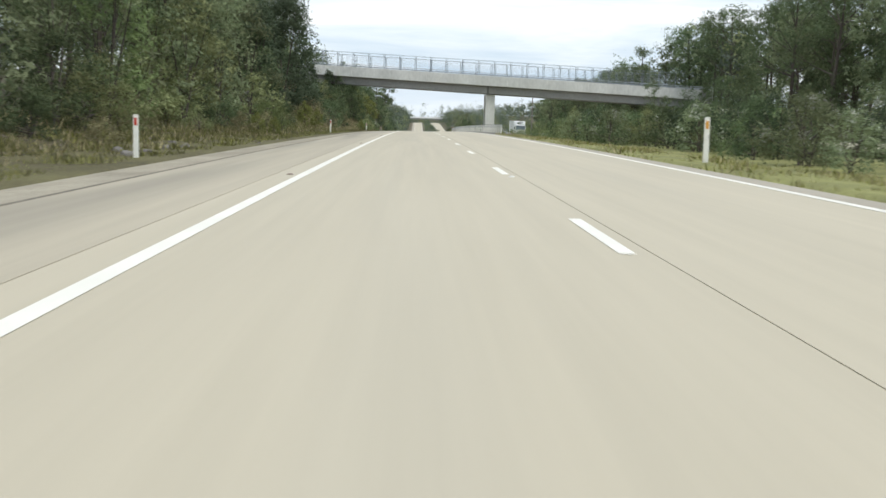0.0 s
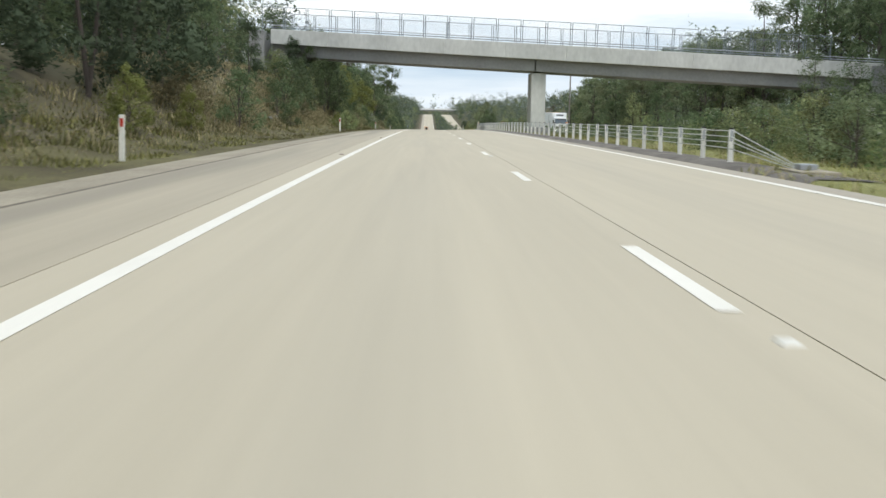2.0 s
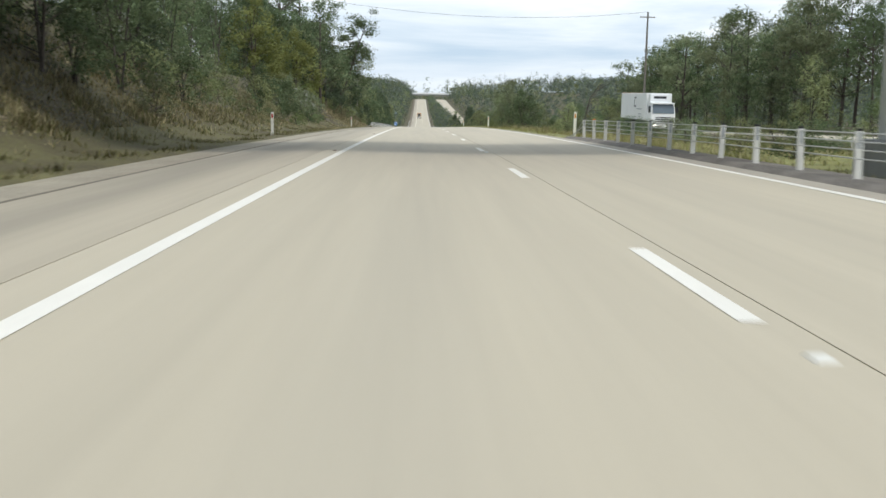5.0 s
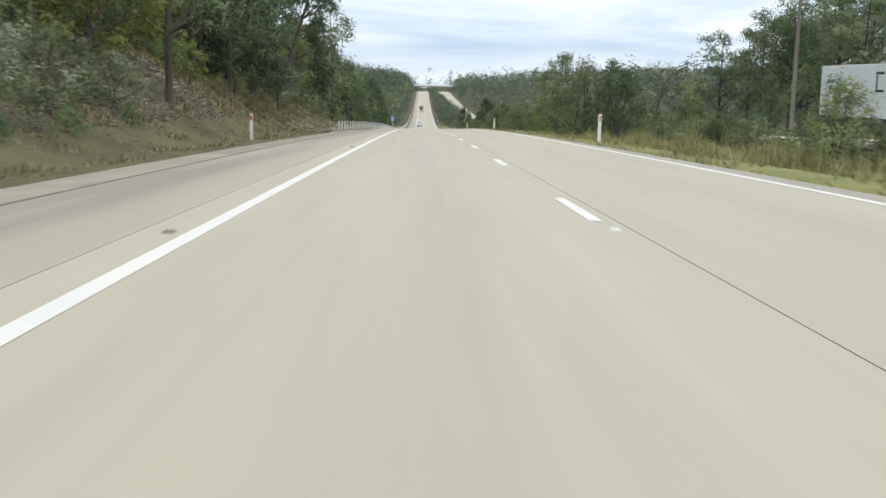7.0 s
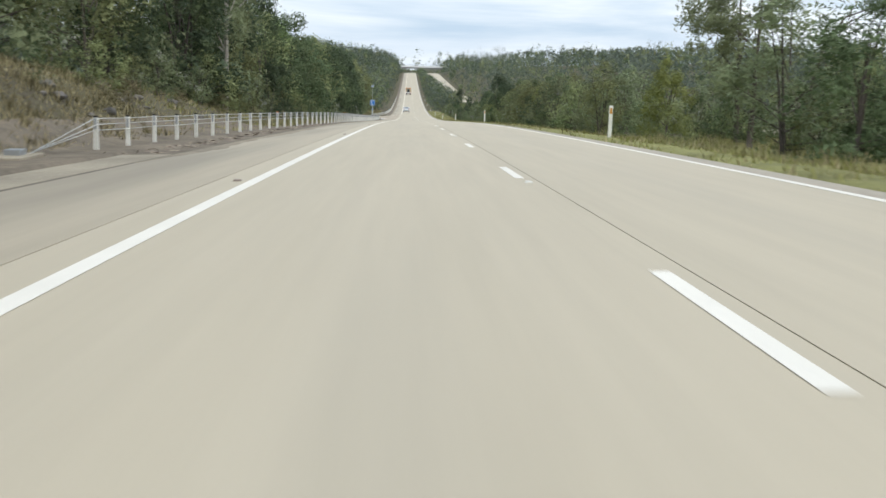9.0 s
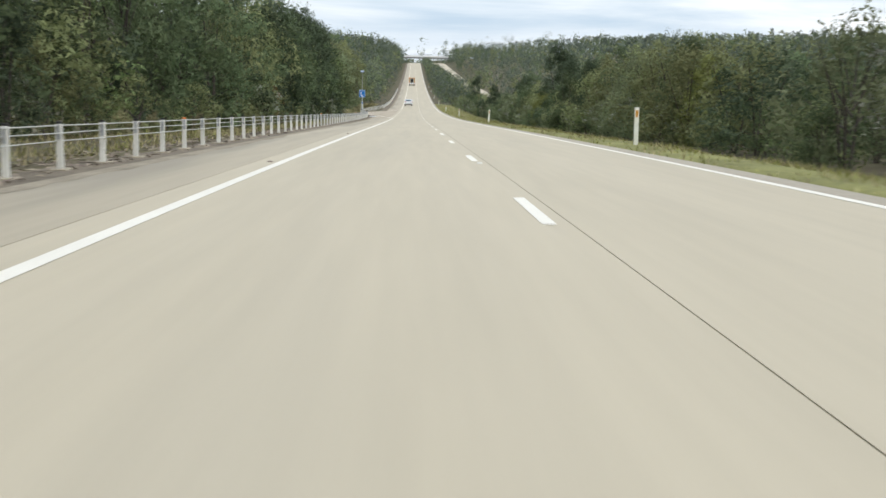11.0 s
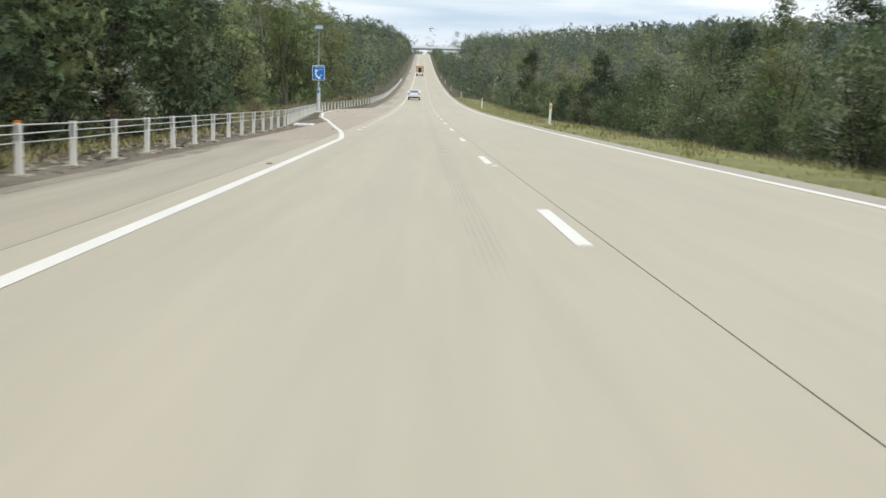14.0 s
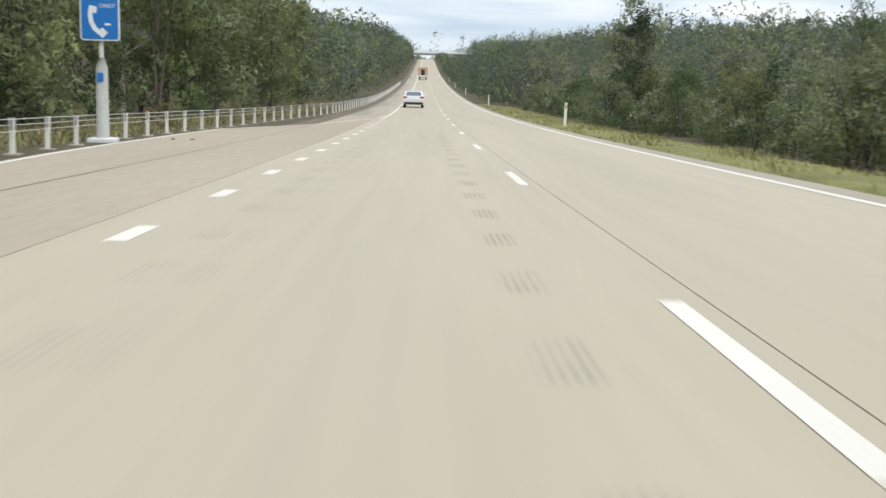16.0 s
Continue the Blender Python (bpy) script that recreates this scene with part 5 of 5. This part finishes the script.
while y < 640:
    v, tall = int(RNG.choice([0, 1, 2, 3, 1, 2] if 430 < y < 540 else [0, 1, 2, 3, 0, 2])), RNG.uniform(0.9, 1.1)
    for k in range(int(RNG.integers(2, 4))):
        plant("low wattle", v, float(RNG.uniform(14.2, 16.6)), float(y), float(ramp(y, [(402, 4.5), (452, 4.5), (470, 3.6), (640, 3.2)]) * tall * RNG.uniform(0.92, 1.08)))
        y += RNG.uniform(2.6, 3.6)
row("low wattle", 375, 470, 7, 17, 19.5, 3.4, 4.6)
row("low wattle", 390, 640, 9, 17, 20, 3, 4.4)
row("bush", 366, 640, 4.2, 13.4, 14.8, 1.3, 2.4, [1, 4, 3, 1])
# beyond the other carriageway
row("gum", 40, 116, 8, 39, 46, 11, 15, [1, 2, 4])
row("gum", 188, 282, 8, 39, 46, 11, 15, [1, 2, 4])
row("wattle", 45, 112, 5, 38, 43, 6, 9, [0, 3])
row("wattle", 116, 178, 3.4, 41, 50, 5.5, 8, [0, 3])
row("gum", 190, 226, 3.2, 37, 46, 10.5, 13, [1, 2, 4])
row("gum", 150, 220, 2.6, 48, 64, 15, 18.5, [2, 4])
row("bush", 116, 178, 2.6, 36.8, 41, 2.2, 3.6, [1, 4, 5])
row("bush", 86, 128, 2.6, 16.5, 20, 1.8, 2.7, [1, 4, 5])
row("gum", 268, 392, 6, 47, 55, 14, 18, [2, 4])
row("gum", 282, 382, 6, 39, 47, 12.5, 15.5, [1, 2, 4])
row("wattle", 190, 400, 8, 38, 43, 5, 8, [0, 3, 2])
row("far gum", 385, 640, 16, 40, 50, 6.0, 8.0)
row("gum", 590, 640, 8, 38, 46, 10.5, 12)
thicket("undergrowth", "dense mixed shrubs under the verge trees", [(30, 100, 5, -19, -12, 1.8, 3.4), (170, 250, 4, -17, -11, 1.6, 3.2), (290, 320, 4, -18, -12, 1.6, 3.0), (334, 506, 6, -12.5, -9.5, 1.6, 3.0), (560, 640, 6, -12, -9.0, 0.9, 2.0), (60, 96, 6, -10.5, -8.6, 0.6, 1.4), (212, 250, 2.4, -16, -9.5, 1.4, 2.6), (218, 263, 1.6, -10, -6.6, 0.7, 1.6), (508, 594, 1.6, -25, -16, 1.5, 3.4), (300, 330, 5, -11.5, -8, 0.7, 1.5), (277, 318, 1.6, -11.5, -6.6, 0.5, 1.2), (112, 174, 2.0, -23, -16.5, 1.8, 3.4)])
thicket("undergrowth", "dense shrubs filling the median", [(20, 160, 3.0, 16.0, 22.0, 1.7, 2.6), (80, 128, 1.1, 16.0, 20.0, 1.8, 2.7), (112, 178, 1.6, 36.8, 42, 2.0, 3.2), (100, 216, 1.3, 20.3, 22.4, 1.1, 1.7), (345, 640, 3.0, 13.6, 15.2, 1.4, 2.6), (360, 640, 5, 17, 21.5, 2.2, 3.4), (362, 640, 3.2, 20.3, 22.3, 1.4, 2.2), (205, 300, 4.0, 18.5, 22.2, 1.0, 1.7), (240, 364, 2.2, 19.8, 22.3, 1.4, 2.1), (300, 420, 3.2, 17, 22, 1.4, 2.2)])
thicket("undergrowth", "shrubs beyond the opposite carriageway", [(60, 400, 6, 37, 42, 2, 4)])
# single trees that stand out
for kind, variant, x, y, h in (
        ("leaner", 0, -9.2, 312, 13.5), ("wattle", 2, -11.2, 281.5, 7), ("gum", 4, -7.7, 269.4, 11), ("yellow", 0, -9.0, 279.5, 2.4), ("sheoak", 1, -10.6, 288, 7.5),
        ("sheoak", 0, -11.2, 119.5, 10), ("sheoak", 0, -11.2, 113, 12), ("sheoak", 1, -10.4, 105, 11), ("sheoak", 0, -12.4, 98, 12), ("sheoak", 1, -10.8, 90, 9),
        ("wattle", 1, -10.2, 70, 7.5), ("wattle", 2, -9.8, 58, 7), ("wattle", 4, -9.8, 44, 7),
        ("bush", 4, -9.0, 150, 4.0), ("bush", 4, -8.4, 158, 3.2), ("low wattle", 2, -8.8, 128, 2.6), ("bush", 3, -7.0, 137, 1.3),
        ("bush", 0, -5.9, 170, 1.9), ("bush", 2, -6.0, 173, 1.6), ("bush", 0, -6.2, 177.5, 1.8), ("yellow", 0, -6.3, 167.5, 1.5), ("bush", 4, -7.3, 119, 3.0), ("brush", 0, -8.6, 113, 2.4), ("brush", 0, -10.0, 117, 2.6), ("yellow", 0, -7.6, 109, 1.8), ("yellow", 0, -8.0, 101, 2.2),
        ("sheoak", 1, -9.4, 168, 3.8), ("sheoak", 0, -10.5, 176, 4.2), ("bush", 4, -7.9, 237, 2.6), ("bush", 0, -8.6, 233, 2.4), ("bush", 4, -7.7, 242.5, 2.7), ("bush", 4, -8.4, 246.5, 2.5), ("low wattle", 2, -9.2, 240, 3.0), ("bush", 1, -7.9, 251, 2.3), ("bush", 1, -7.7, 255.5, 2.3), ("bush", 4, -8.0, 259.5, 1.9), ("bush", 1, -9.3, 256, 2.4),
        ("bush", 2, -6.7, 239, 0.9), ("bush", 2, -6.8, 243.5, 0.8), ("bush", 2, -6.8, 254, 0.8), ("bush", 3, -6.9, 249, 0.9), ("bush", 2, -7.0, 261, 0.7), ("brush", 0, -7.4, 229, 1.3), ("brush", 1, -8.2, 225, 1.5),
        ("yellow", 0, -9.6, 266, 6.0), ("yellow", 0, -13.0, 262, 7.5), ("sheoak", 1, -10.4, 297, 8), ("sheoak", 0, -11.2, 304, 9),
        ("young", 0, 13.4, 307.0, 5.8), ("young", 1, 14.8, 301.5, 5.4), ("young", 1, 15.6, 306.5, 4.8), ("young", 0, 14.2, 330.0, 6.0), ("young", 1, 15.4, 327.0, 5.2),
        ("wattle", 2, 12.5, 356.0, 4.2), ("gum", 1, 17.0, 345.0, 8.5), ("gum", 1, 15.2, 337.0, 7.5), ("young", 0, 13.4, 360.0, 4.4),
        ("wattle", 0, 15.0, 412.0, 5.0), ("wattle", 2, 15.2, 420.0, 5.2), ("sheoak", 1, 15.0, 449.0, 5.9), ("sheoak", 0, 15.4, 443.5, 5.4), ("wattle", 2, 15.4, 436.0, 5.0), ("wattle", 2, 15.0, 476.0, 4.6), ("sheoak", 0, 15.2, 459.5, 7.4), ("sheoak", 1, 15.8, 463.0, 6.6),
        ("sheoak", 1, 14.8, 537.0, 5.2), ("wattle", 2, 14.6, 543.0, 4.8), ("sheoak", 0, 15.2, 592.0, 7.2), ("gum", 1, 16.0, 597.0, 8.6), ("low wattle", 1, 12.8, 588.0, 3.2), ("low wattle", 1, 12.8, 618.0, 2.8), ("low wattle", 1, 12.6, 630.0, 2.6), ("low wattle", 1, 13.6, 552.0, 3.2), ("low wattle", 1, 13.8, 505.0, 3.4), ("low wattle", 1, 13.6, 486.0, 3.2),
        ("rust", 0, -9.0, 450, 3.4), ("wattle", 0, -9.6, 500, 11.5), ("wattle", 3, -9.9, 506, 11), ("sheoak", 0, -9.4, 494, 12), ("gum", 0, -9.4, 364, 14), ("sheoak", 1, -8.7, 381, 4.6), ("sheoak", 1, -8.9, 391, 4.8), ("bush", 1, -8.4, 441, 3.2), ("bush", 1, -8.2, 495, 3.4), ("bush", 4, 41.5, 166, 4.5), ("low wattle", 0, 15.2, 262.5, 3.0), ("low wattle", 2, 16.6, 267.0, 3.2),
        ("sheoak", 0, 15.6, 491.5, 5.6), ("wattle", 0, 15.4, 487, 5.6), ("wattle", 3, 15.8, 500, 5.8), ("sheoak", 1, 16.0, 505.5, 5.2), ("wattle", 0, 15.8, 481, 5.2),
        ("gum", 4, -8.9, 290.5, 7.5), ("gum", 4, -9.6, 293.6, 8.5), ("gum", 2, -8.2, 306.2, 8), ("gum", 4, -9.8, 284.5, 8.5), ("sheoak", 0, -9.9, 287.2, 7), ("sheoak", 0, -9.4, 301.5, 7.5), ("sheoak", 0, -11.2, 291.5, 8.5), ("sheoak", 0, -11.6, 299.5, 9),
        ("bush", 5, -9.3, 152.9, 3.2), ("bush", 4, -8.6, 147.5, 2.6), ("bush", 4, -8.5, 142.5, 2.1), ("wattle", 0, -9.4, 165, 4.3), ("wattle", 3, -9.4, 177.8, 4.6), ("wattle", 3, -9.2, 186, 5.6), ("wattle", 0, -8.9, 201, 7.0), ("wattle", 3, -9.4, 194, 6.4),
        ("gum", 4, 35.9, 163, 8.2), ("wattle", 2, 15.6, 427, 5.5), ("wattle", 0, 15.4, 432, 5.7), ("wattle", 2, 15.8, 439, 5.5), ("sheoak", 0, -12.6, 156, 4.6), ("gum", 4, -11.8, 62, 12), ("bush", 2, -6.9, 74.5, 1.7), ("bush", 2, -7.6, 71.5, 2.0), ("yellow", 0, -6.6, 68.5, 1.1), ("yellow", 0, -7.2, 65.5, 1.3),
        ("sheoak", 0, -10.2, 463, 11), ("sheoak", 0, -9.6, 502, 11.5), ("sheoak", 0, -10.6, 510, 12.5), ("sheoak", 1, -11.2, 517, 12), ("wattle", 3, -10.0, 468, 11),
        ("gum", 2, -13.5, 286, 14), ("gum", 4, -12.6, 300, 14.5), ("sheoak", 0, -11.8, 312, 11), ("sheoak", 0, -10.0, 482, 12.5), ("wattle", 3, -10.4, 488, 12.5), ("sheoak", 1, -9.8, 474, 11.5),
        ("yellow", 0, 15.0, 351, 4.2), ("yellow", 0, 15.0, 470, 4.0), ("yellow", 0, 14.8, 497, 3.6), ("yellow", 0, 15.0, 408, 4.0)):
    plant(kind, variant, x, y, h, 0.0 if kind == "leaner" else None)

# distant forest, too far to count
def forest(name, n, x0, x1, y0, y1, h0, h1, label, low=0.22, dense=15, fine=0.085, across=False):
    xs, ys = RNG.uniform(x0, x1, n), RNG.uniform(y0, y1, n)
    hs = RNG.uniform(h0, h1, n)
    zs = land(xs, ys)
    keep = np.abs(xs - far_side(ys)) > 6.6
    keep &= (xs < -5.5) | (xs > 8.9)
    keep |= across
    xs, ys, hs, zs = xs[keep], ys[keep], hs[keep], zs[keep]
    cs, ss, kind = [], [], []
    for x, y, h, z in zip(xs, ys, hs, zs):
        w = h * 0.2
        kind += [int(RNG.choice(4, p=[0.62, 0.18, 0.1, 0.1]))] * 5
        for k in range(5):
            t = RNG.uniform(low, 1.0)
            cs.append((x + RNG.normal(0, w * 0.6), y + RNG.normal(0, w * 0.6), z + h * t))
            q = w * RNG.uniform(0.5, 0.9)
            ss.append((q, q, q * 1.1))
    order = np.sort(RNG.integers(0, len(cs), int(len(cs) * dense * 0.68)))
    q = leaves(cs, ss, len(order), float(np.mean(hs)) * fine * 1.08, 0.2, 1.7, 0.4, order)
    # most crowns take the leaf colour with haze mixed in
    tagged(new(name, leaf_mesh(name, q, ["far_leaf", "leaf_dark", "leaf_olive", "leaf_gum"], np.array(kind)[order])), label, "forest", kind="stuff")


forest("far_forest", 550, -17, -7.5, 640, 1500, 5, 11, "distant forest along the motorway, greyed as by haze", 0.05, 30, 0.06)
forest("far_forest", 700, -60, -14, 640, 1500, 9, 15, "distant forest along the motorway, greyed as by haze", 0.1)
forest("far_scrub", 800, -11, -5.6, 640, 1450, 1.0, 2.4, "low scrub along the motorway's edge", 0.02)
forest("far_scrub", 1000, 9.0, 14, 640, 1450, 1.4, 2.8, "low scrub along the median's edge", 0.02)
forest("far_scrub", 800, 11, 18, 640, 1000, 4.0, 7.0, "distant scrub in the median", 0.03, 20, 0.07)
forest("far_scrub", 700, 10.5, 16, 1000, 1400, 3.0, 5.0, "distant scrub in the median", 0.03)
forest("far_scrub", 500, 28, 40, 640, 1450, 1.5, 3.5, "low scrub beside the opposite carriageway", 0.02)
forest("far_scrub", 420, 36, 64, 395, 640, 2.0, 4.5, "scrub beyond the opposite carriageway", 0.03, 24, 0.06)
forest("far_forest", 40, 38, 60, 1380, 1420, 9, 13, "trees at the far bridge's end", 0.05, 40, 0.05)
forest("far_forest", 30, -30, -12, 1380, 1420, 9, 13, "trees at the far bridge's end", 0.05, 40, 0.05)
forest("far_forest", 900, 30, 90, 640, 1500, 5, 13, "distant forest along the motorway, greyed as by haze", 0.1, 30, 0.055)
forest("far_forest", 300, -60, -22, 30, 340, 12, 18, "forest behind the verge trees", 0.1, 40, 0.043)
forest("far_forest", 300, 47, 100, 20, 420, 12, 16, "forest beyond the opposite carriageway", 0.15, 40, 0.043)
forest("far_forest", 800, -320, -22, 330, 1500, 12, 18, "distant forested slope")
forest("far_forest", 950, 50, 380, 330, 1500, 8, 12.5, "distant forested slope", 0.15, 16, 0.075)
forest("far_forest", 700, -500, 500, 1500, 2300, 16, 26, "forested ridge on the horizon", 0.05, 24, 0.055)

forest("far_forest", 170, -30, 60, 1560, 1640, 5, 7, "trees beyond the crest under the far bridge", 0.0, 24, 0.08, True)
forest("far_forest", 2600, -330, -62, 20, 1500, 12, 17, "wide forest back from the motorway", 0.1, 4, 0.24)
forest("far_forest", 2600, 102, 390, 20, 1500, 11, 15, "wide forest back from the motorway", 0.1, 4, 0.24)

# grass
def grass(name, n, x0, x1, y0, y1, h, mats, label, bias=1.0, wide=1.0):
    xs = x0 + (x1 - x0) * RNG.random(n) ** bias
    ys = RNG.uniform(y0, y1, n)
    zs = land(xs, ys) - 0.05
    clump = 0.55 + 0.6 * (np.sin(xs * 1.7 + ys * 0.31) * np.sin(ys * 0.83 - xs * 0.5) + 0.4 * np.sin(ys * 2.9))
    hh = h * np.clip(clump, 0.4, 1.3) * RNG.uniform(0.6, 1.3, n)
    a = RNG.uniform(0, 6.28, n)
    w = (0.02 + 0.03 * RNG.random(n)) * wide
    base = np.stack([xs, ys, zs], 1)
    side = np.stack([np.cos(a) * w, np.sin(a) * w, np.zeros(n)], 1)
    lean = np.stack([RNG.normal(0, 0.35, n) * hh, RNG.normal(0, 0.35, n) * hh, hh], 1)
    up = np.stack([RNG.normal(0, 0.3, n), RNG.normal(0, 0.3, n), np.ones(n)], 1)
    up /= np.linalg.norm(up, axis=1)[:, None]
    q = np.stack([base - side, base + side, base + lean, up], 1)
    tagged(new(name, leaf_mesh(name, q, mats, (RNG.random(n) < 0.4).astype(int))), label, "grass", kind="stuff")


grass("grass", 44000, -8.5, -3.9, 110, 235, 0.18, ["grass_olive", "grass_brown"], "patchy green and straw-coloured grass on the verge", 1.0, 0.8)
grass("grass", 22000, -8.0, -3.9, 232, 300, 0.18, ["grass_dry", "grass_olive"], "thin grass on the bare bank", 1.0, 0.8)
grass("grass", 34000, -9.0, -4.3, 10, 112, 0.22, ["grass_olive", "grass_green"], "olive and yellowish grass on the verge", 1.0, 0.6)
grass("grass", 26000, -11.5, -6.0, 14, 235, 0.4, ["grass_olive", "grass_dry"], "knee-high dry grass at the foot of the bank", 1.0, 0.7)
grass("grass", 16000, -10.5, -7, 118, 215, 0.38, ["grass_brown", "grass_dry"], "dry grass on the cutting", 1.0, 0.6)
grass("grass", 22000, 7.55, 14.0, 8, 84, 0.2, ["grass_green", "grass_dry"], "yellowish green grass of the median", 1.0, 0.6)
grass("grass", 34000, 8.6, 20.0, 84, 206, 0.24, ["grass_green", "grass_dry"], "yellowish green grass behind the barrier", 1.0, 0.6)
grass("grass", 36000, 7.55, 14.0, 206, 330, 0.2, ["grass_green", "grass_dry"], "yellowish green grass of the median", 1.0, 0.6)
grass("grass", 56000, 7.55, 13.0, 330, 640, 0.2, ["grass_green", "grass_dry"], "yellowish green grass of the median", 1.0, 0.6)
grass("grass", 22000, -10.5, -4.6, 334, 505, 0.26, ["grass_dry", "grass_green"], "dry grass behind the rope barrier", 1.0, 0.7)
grass("grass", 22000, -18, -6.9, 505, 592, 0.32, ["grass_dry", "grass_green"], "pale grass of the clearing behind the telephone", 1.0, 0.7)
grass("grass", 8000, -10.5, -6.2, 592, 640, 0.26, ["grass_dry", "grass_green"], "dry grass behind the rope barrier", 1.0, 0.7)
grass("grass", 36000, -14, -5.3, 277, 334, 0.34, ["grass_dry", "grass_brown"], "tan grass on the bank", 1.0, 0.55)
grass("grass", 26000, -15.5, -6.5, 112, 182, 0.36, ["grass_dry", "grass_brown"], "tan grass on the cutting", 1.0, 0.6)
grass("grass", 12000, 11.2, 15.5, 258, 300, 0.75, ["grass_dry", "grass_green"], "tall straw-coloured grass before the median shrubs", 1.0, 0.5)
grass("grass", 36000, 12.0, 22, 205, 355, 0.5, ["grass_dry", "grass_green"], "tall pale grass in the median", 1.0, 0.5)


# bark and leaf litter on the bank, soil clods and stones along the edges
def litter(name, n, x0, x1, y0, y1, size, mat, label):
    xs, ys = RNG.uniform(x0, x1, n), RNG.uniform(y0, y1, n)
    p = np.stack([xs, ys, land(xs, ys) + 0.0], 1)
    a, w = RNG.uniform(0, 6.28, n), size * RNG.uniform(0.4, 1.4, n)
    d = np.stack([np.cos(a) * w, np.sin(a) * w, RNG.normal(0, 0.15, n) * w], 1)
    s = np.stack([-np.sin(a) * w * 0.25, np.cos(a) * w * 0.25, np.zeros(n)], 1)
    q = np.stack([p - d - s, p - d * 0.2 + s + np.array([0, 0, 0.02]), p + d], 1)
    tagged(new(name, leaf_mesh(name, q, [mat])), label, "leaf litter", kind="stuff")


litter("bark_litter", 4500, -17, -5.6, 257, 279, 0.2, "litter", "strips of fallen bark on the bank")
litter("bark_litter", 5000, -9, -4, 20, 320, 0.14, "litter", "fallen bark and twigs on the verge")
litter("bark_litter", 4000, -5.4, -3.0, 316, 512, 0.12, "litter", "twigs and bark under the rope barrier")
litter("bark_litter", 3500, 7.9, 9.0, 20, 330, 0.10, "litter", "twigs and bark along the median edge")


def stone_mesh(seed):
    bm = bmesh.new()
    bmesh.ops.create_icosphere(bm, subdivisions=2, radius=1)
    for v in bm.verts:
        k = 0.8 + 0.35 * noise.noise(v.co * 1.3 + Vector((seed, 0, 0)))
        v.co = Vector((v.co.x * k, v.co.y * k * 0.8, v.co.z * k * 0.55))
    me = bpy.data.meshes.new("stone")
    bm.to_mesh(me)
    bm.free()
    me.materials.append(M["stone"])
    return me


STONES = [stone_mesh(s) for s in (1.7, 4.2, 8.8)]
for x0, x1, y0, y1, n, s0, s1 in ((-7.5, -5.0, 28, 40, 9, 0.12, 0.3), (-12, -8, 128, 152, 7, 0.2, 0.4), (-9.0, -7.0, 325, 348, 12, 0.15, 0.36), (-6.5, -4.6, 40, 300, 26, 0.05, 0.13), (-5.3, -4.0, 325, 620, 20, 0.05, 0.12)):
    for k in range(n):
        x, y, s = random.uniform(x0, x1), random.uniform(y0, y1), random.uniform(s0, s1)
        ob = new("stone", STONES[k % 3])
        ob.matrix_basis = Matrix.LocRotScale((x, y, float(land(x, y)) + s * 0.12), Euler((0, 0, random.uniform(0, 6.28))), (s, s, s))
        tagged(ob, "pale grey stone lying on the verge", "stone", "stones on the verge")

for x, y, s in ((-4.93, 280.0, 0.16), (-4.54, 285.3, 0.1), (-6.07, 281.4, 0.13), (-3.95, 288.6, 0.11), (-4.3, 51.2, 0.09), (-4.1, 43.8, 0.1)):
    ob = new("stone", STONES[1])
    ob.matrix_basis = Matrix.LocRotScale((x, y, float(land(x, y)) + s * 0.3), Euler((0, 0, y)), (s, s, s))
    tagged(ob, "whitish stone lying in the verge grass", "stone", "stones on the verge")


def dead_tree(x, y, h):
    t = thing("dead_tree", x, y, float(land(x, y)) - 0.1, "bare dead tree with arching grey branches", "tree")
    r = h / 4.3
    tube("trunk", [(0, 0, 0), (-0.1 * r, 0, h * 0.35), (0.25 * r, 0, h * 0.7), (0.9 * r, 0, h * 0.93), (1.7 * r, 0, h), (2.5 * r, 0, h * 0.95)], [0.06 * r, 0.05 * r, 0.042 * r, 0.032 * r, 0.022 * r, 0.01 * r], "bark", t, 7)
    for k in range(20):
        a = 0.35 + 0.028 * k
        bx, bz = r * (-0.1 + 2.6 * max(0, a - 0.45)), h * (0.35 + 0.6 * min(1, (a - 0.3) * 1.6))
        tube("branch", [(bx, 0, bz), (bx + r * random.uniform(-0.2, 0.8), random.uniform(-0.4, 0.4), bz + 0.35 * r), (bx + r * random.uniform(0.1, 1.4), random.uniform(-0.7, 0.7), bz + r * random.uniform(-0.3, 0.75))], [0.02 * r, 0.013 * r, 0.006 * r], "bark", t, 4)
    return t


dead_tree(35.0, 386.0, 10.5)
dead_tree(45.0, 402.0, 8.5)
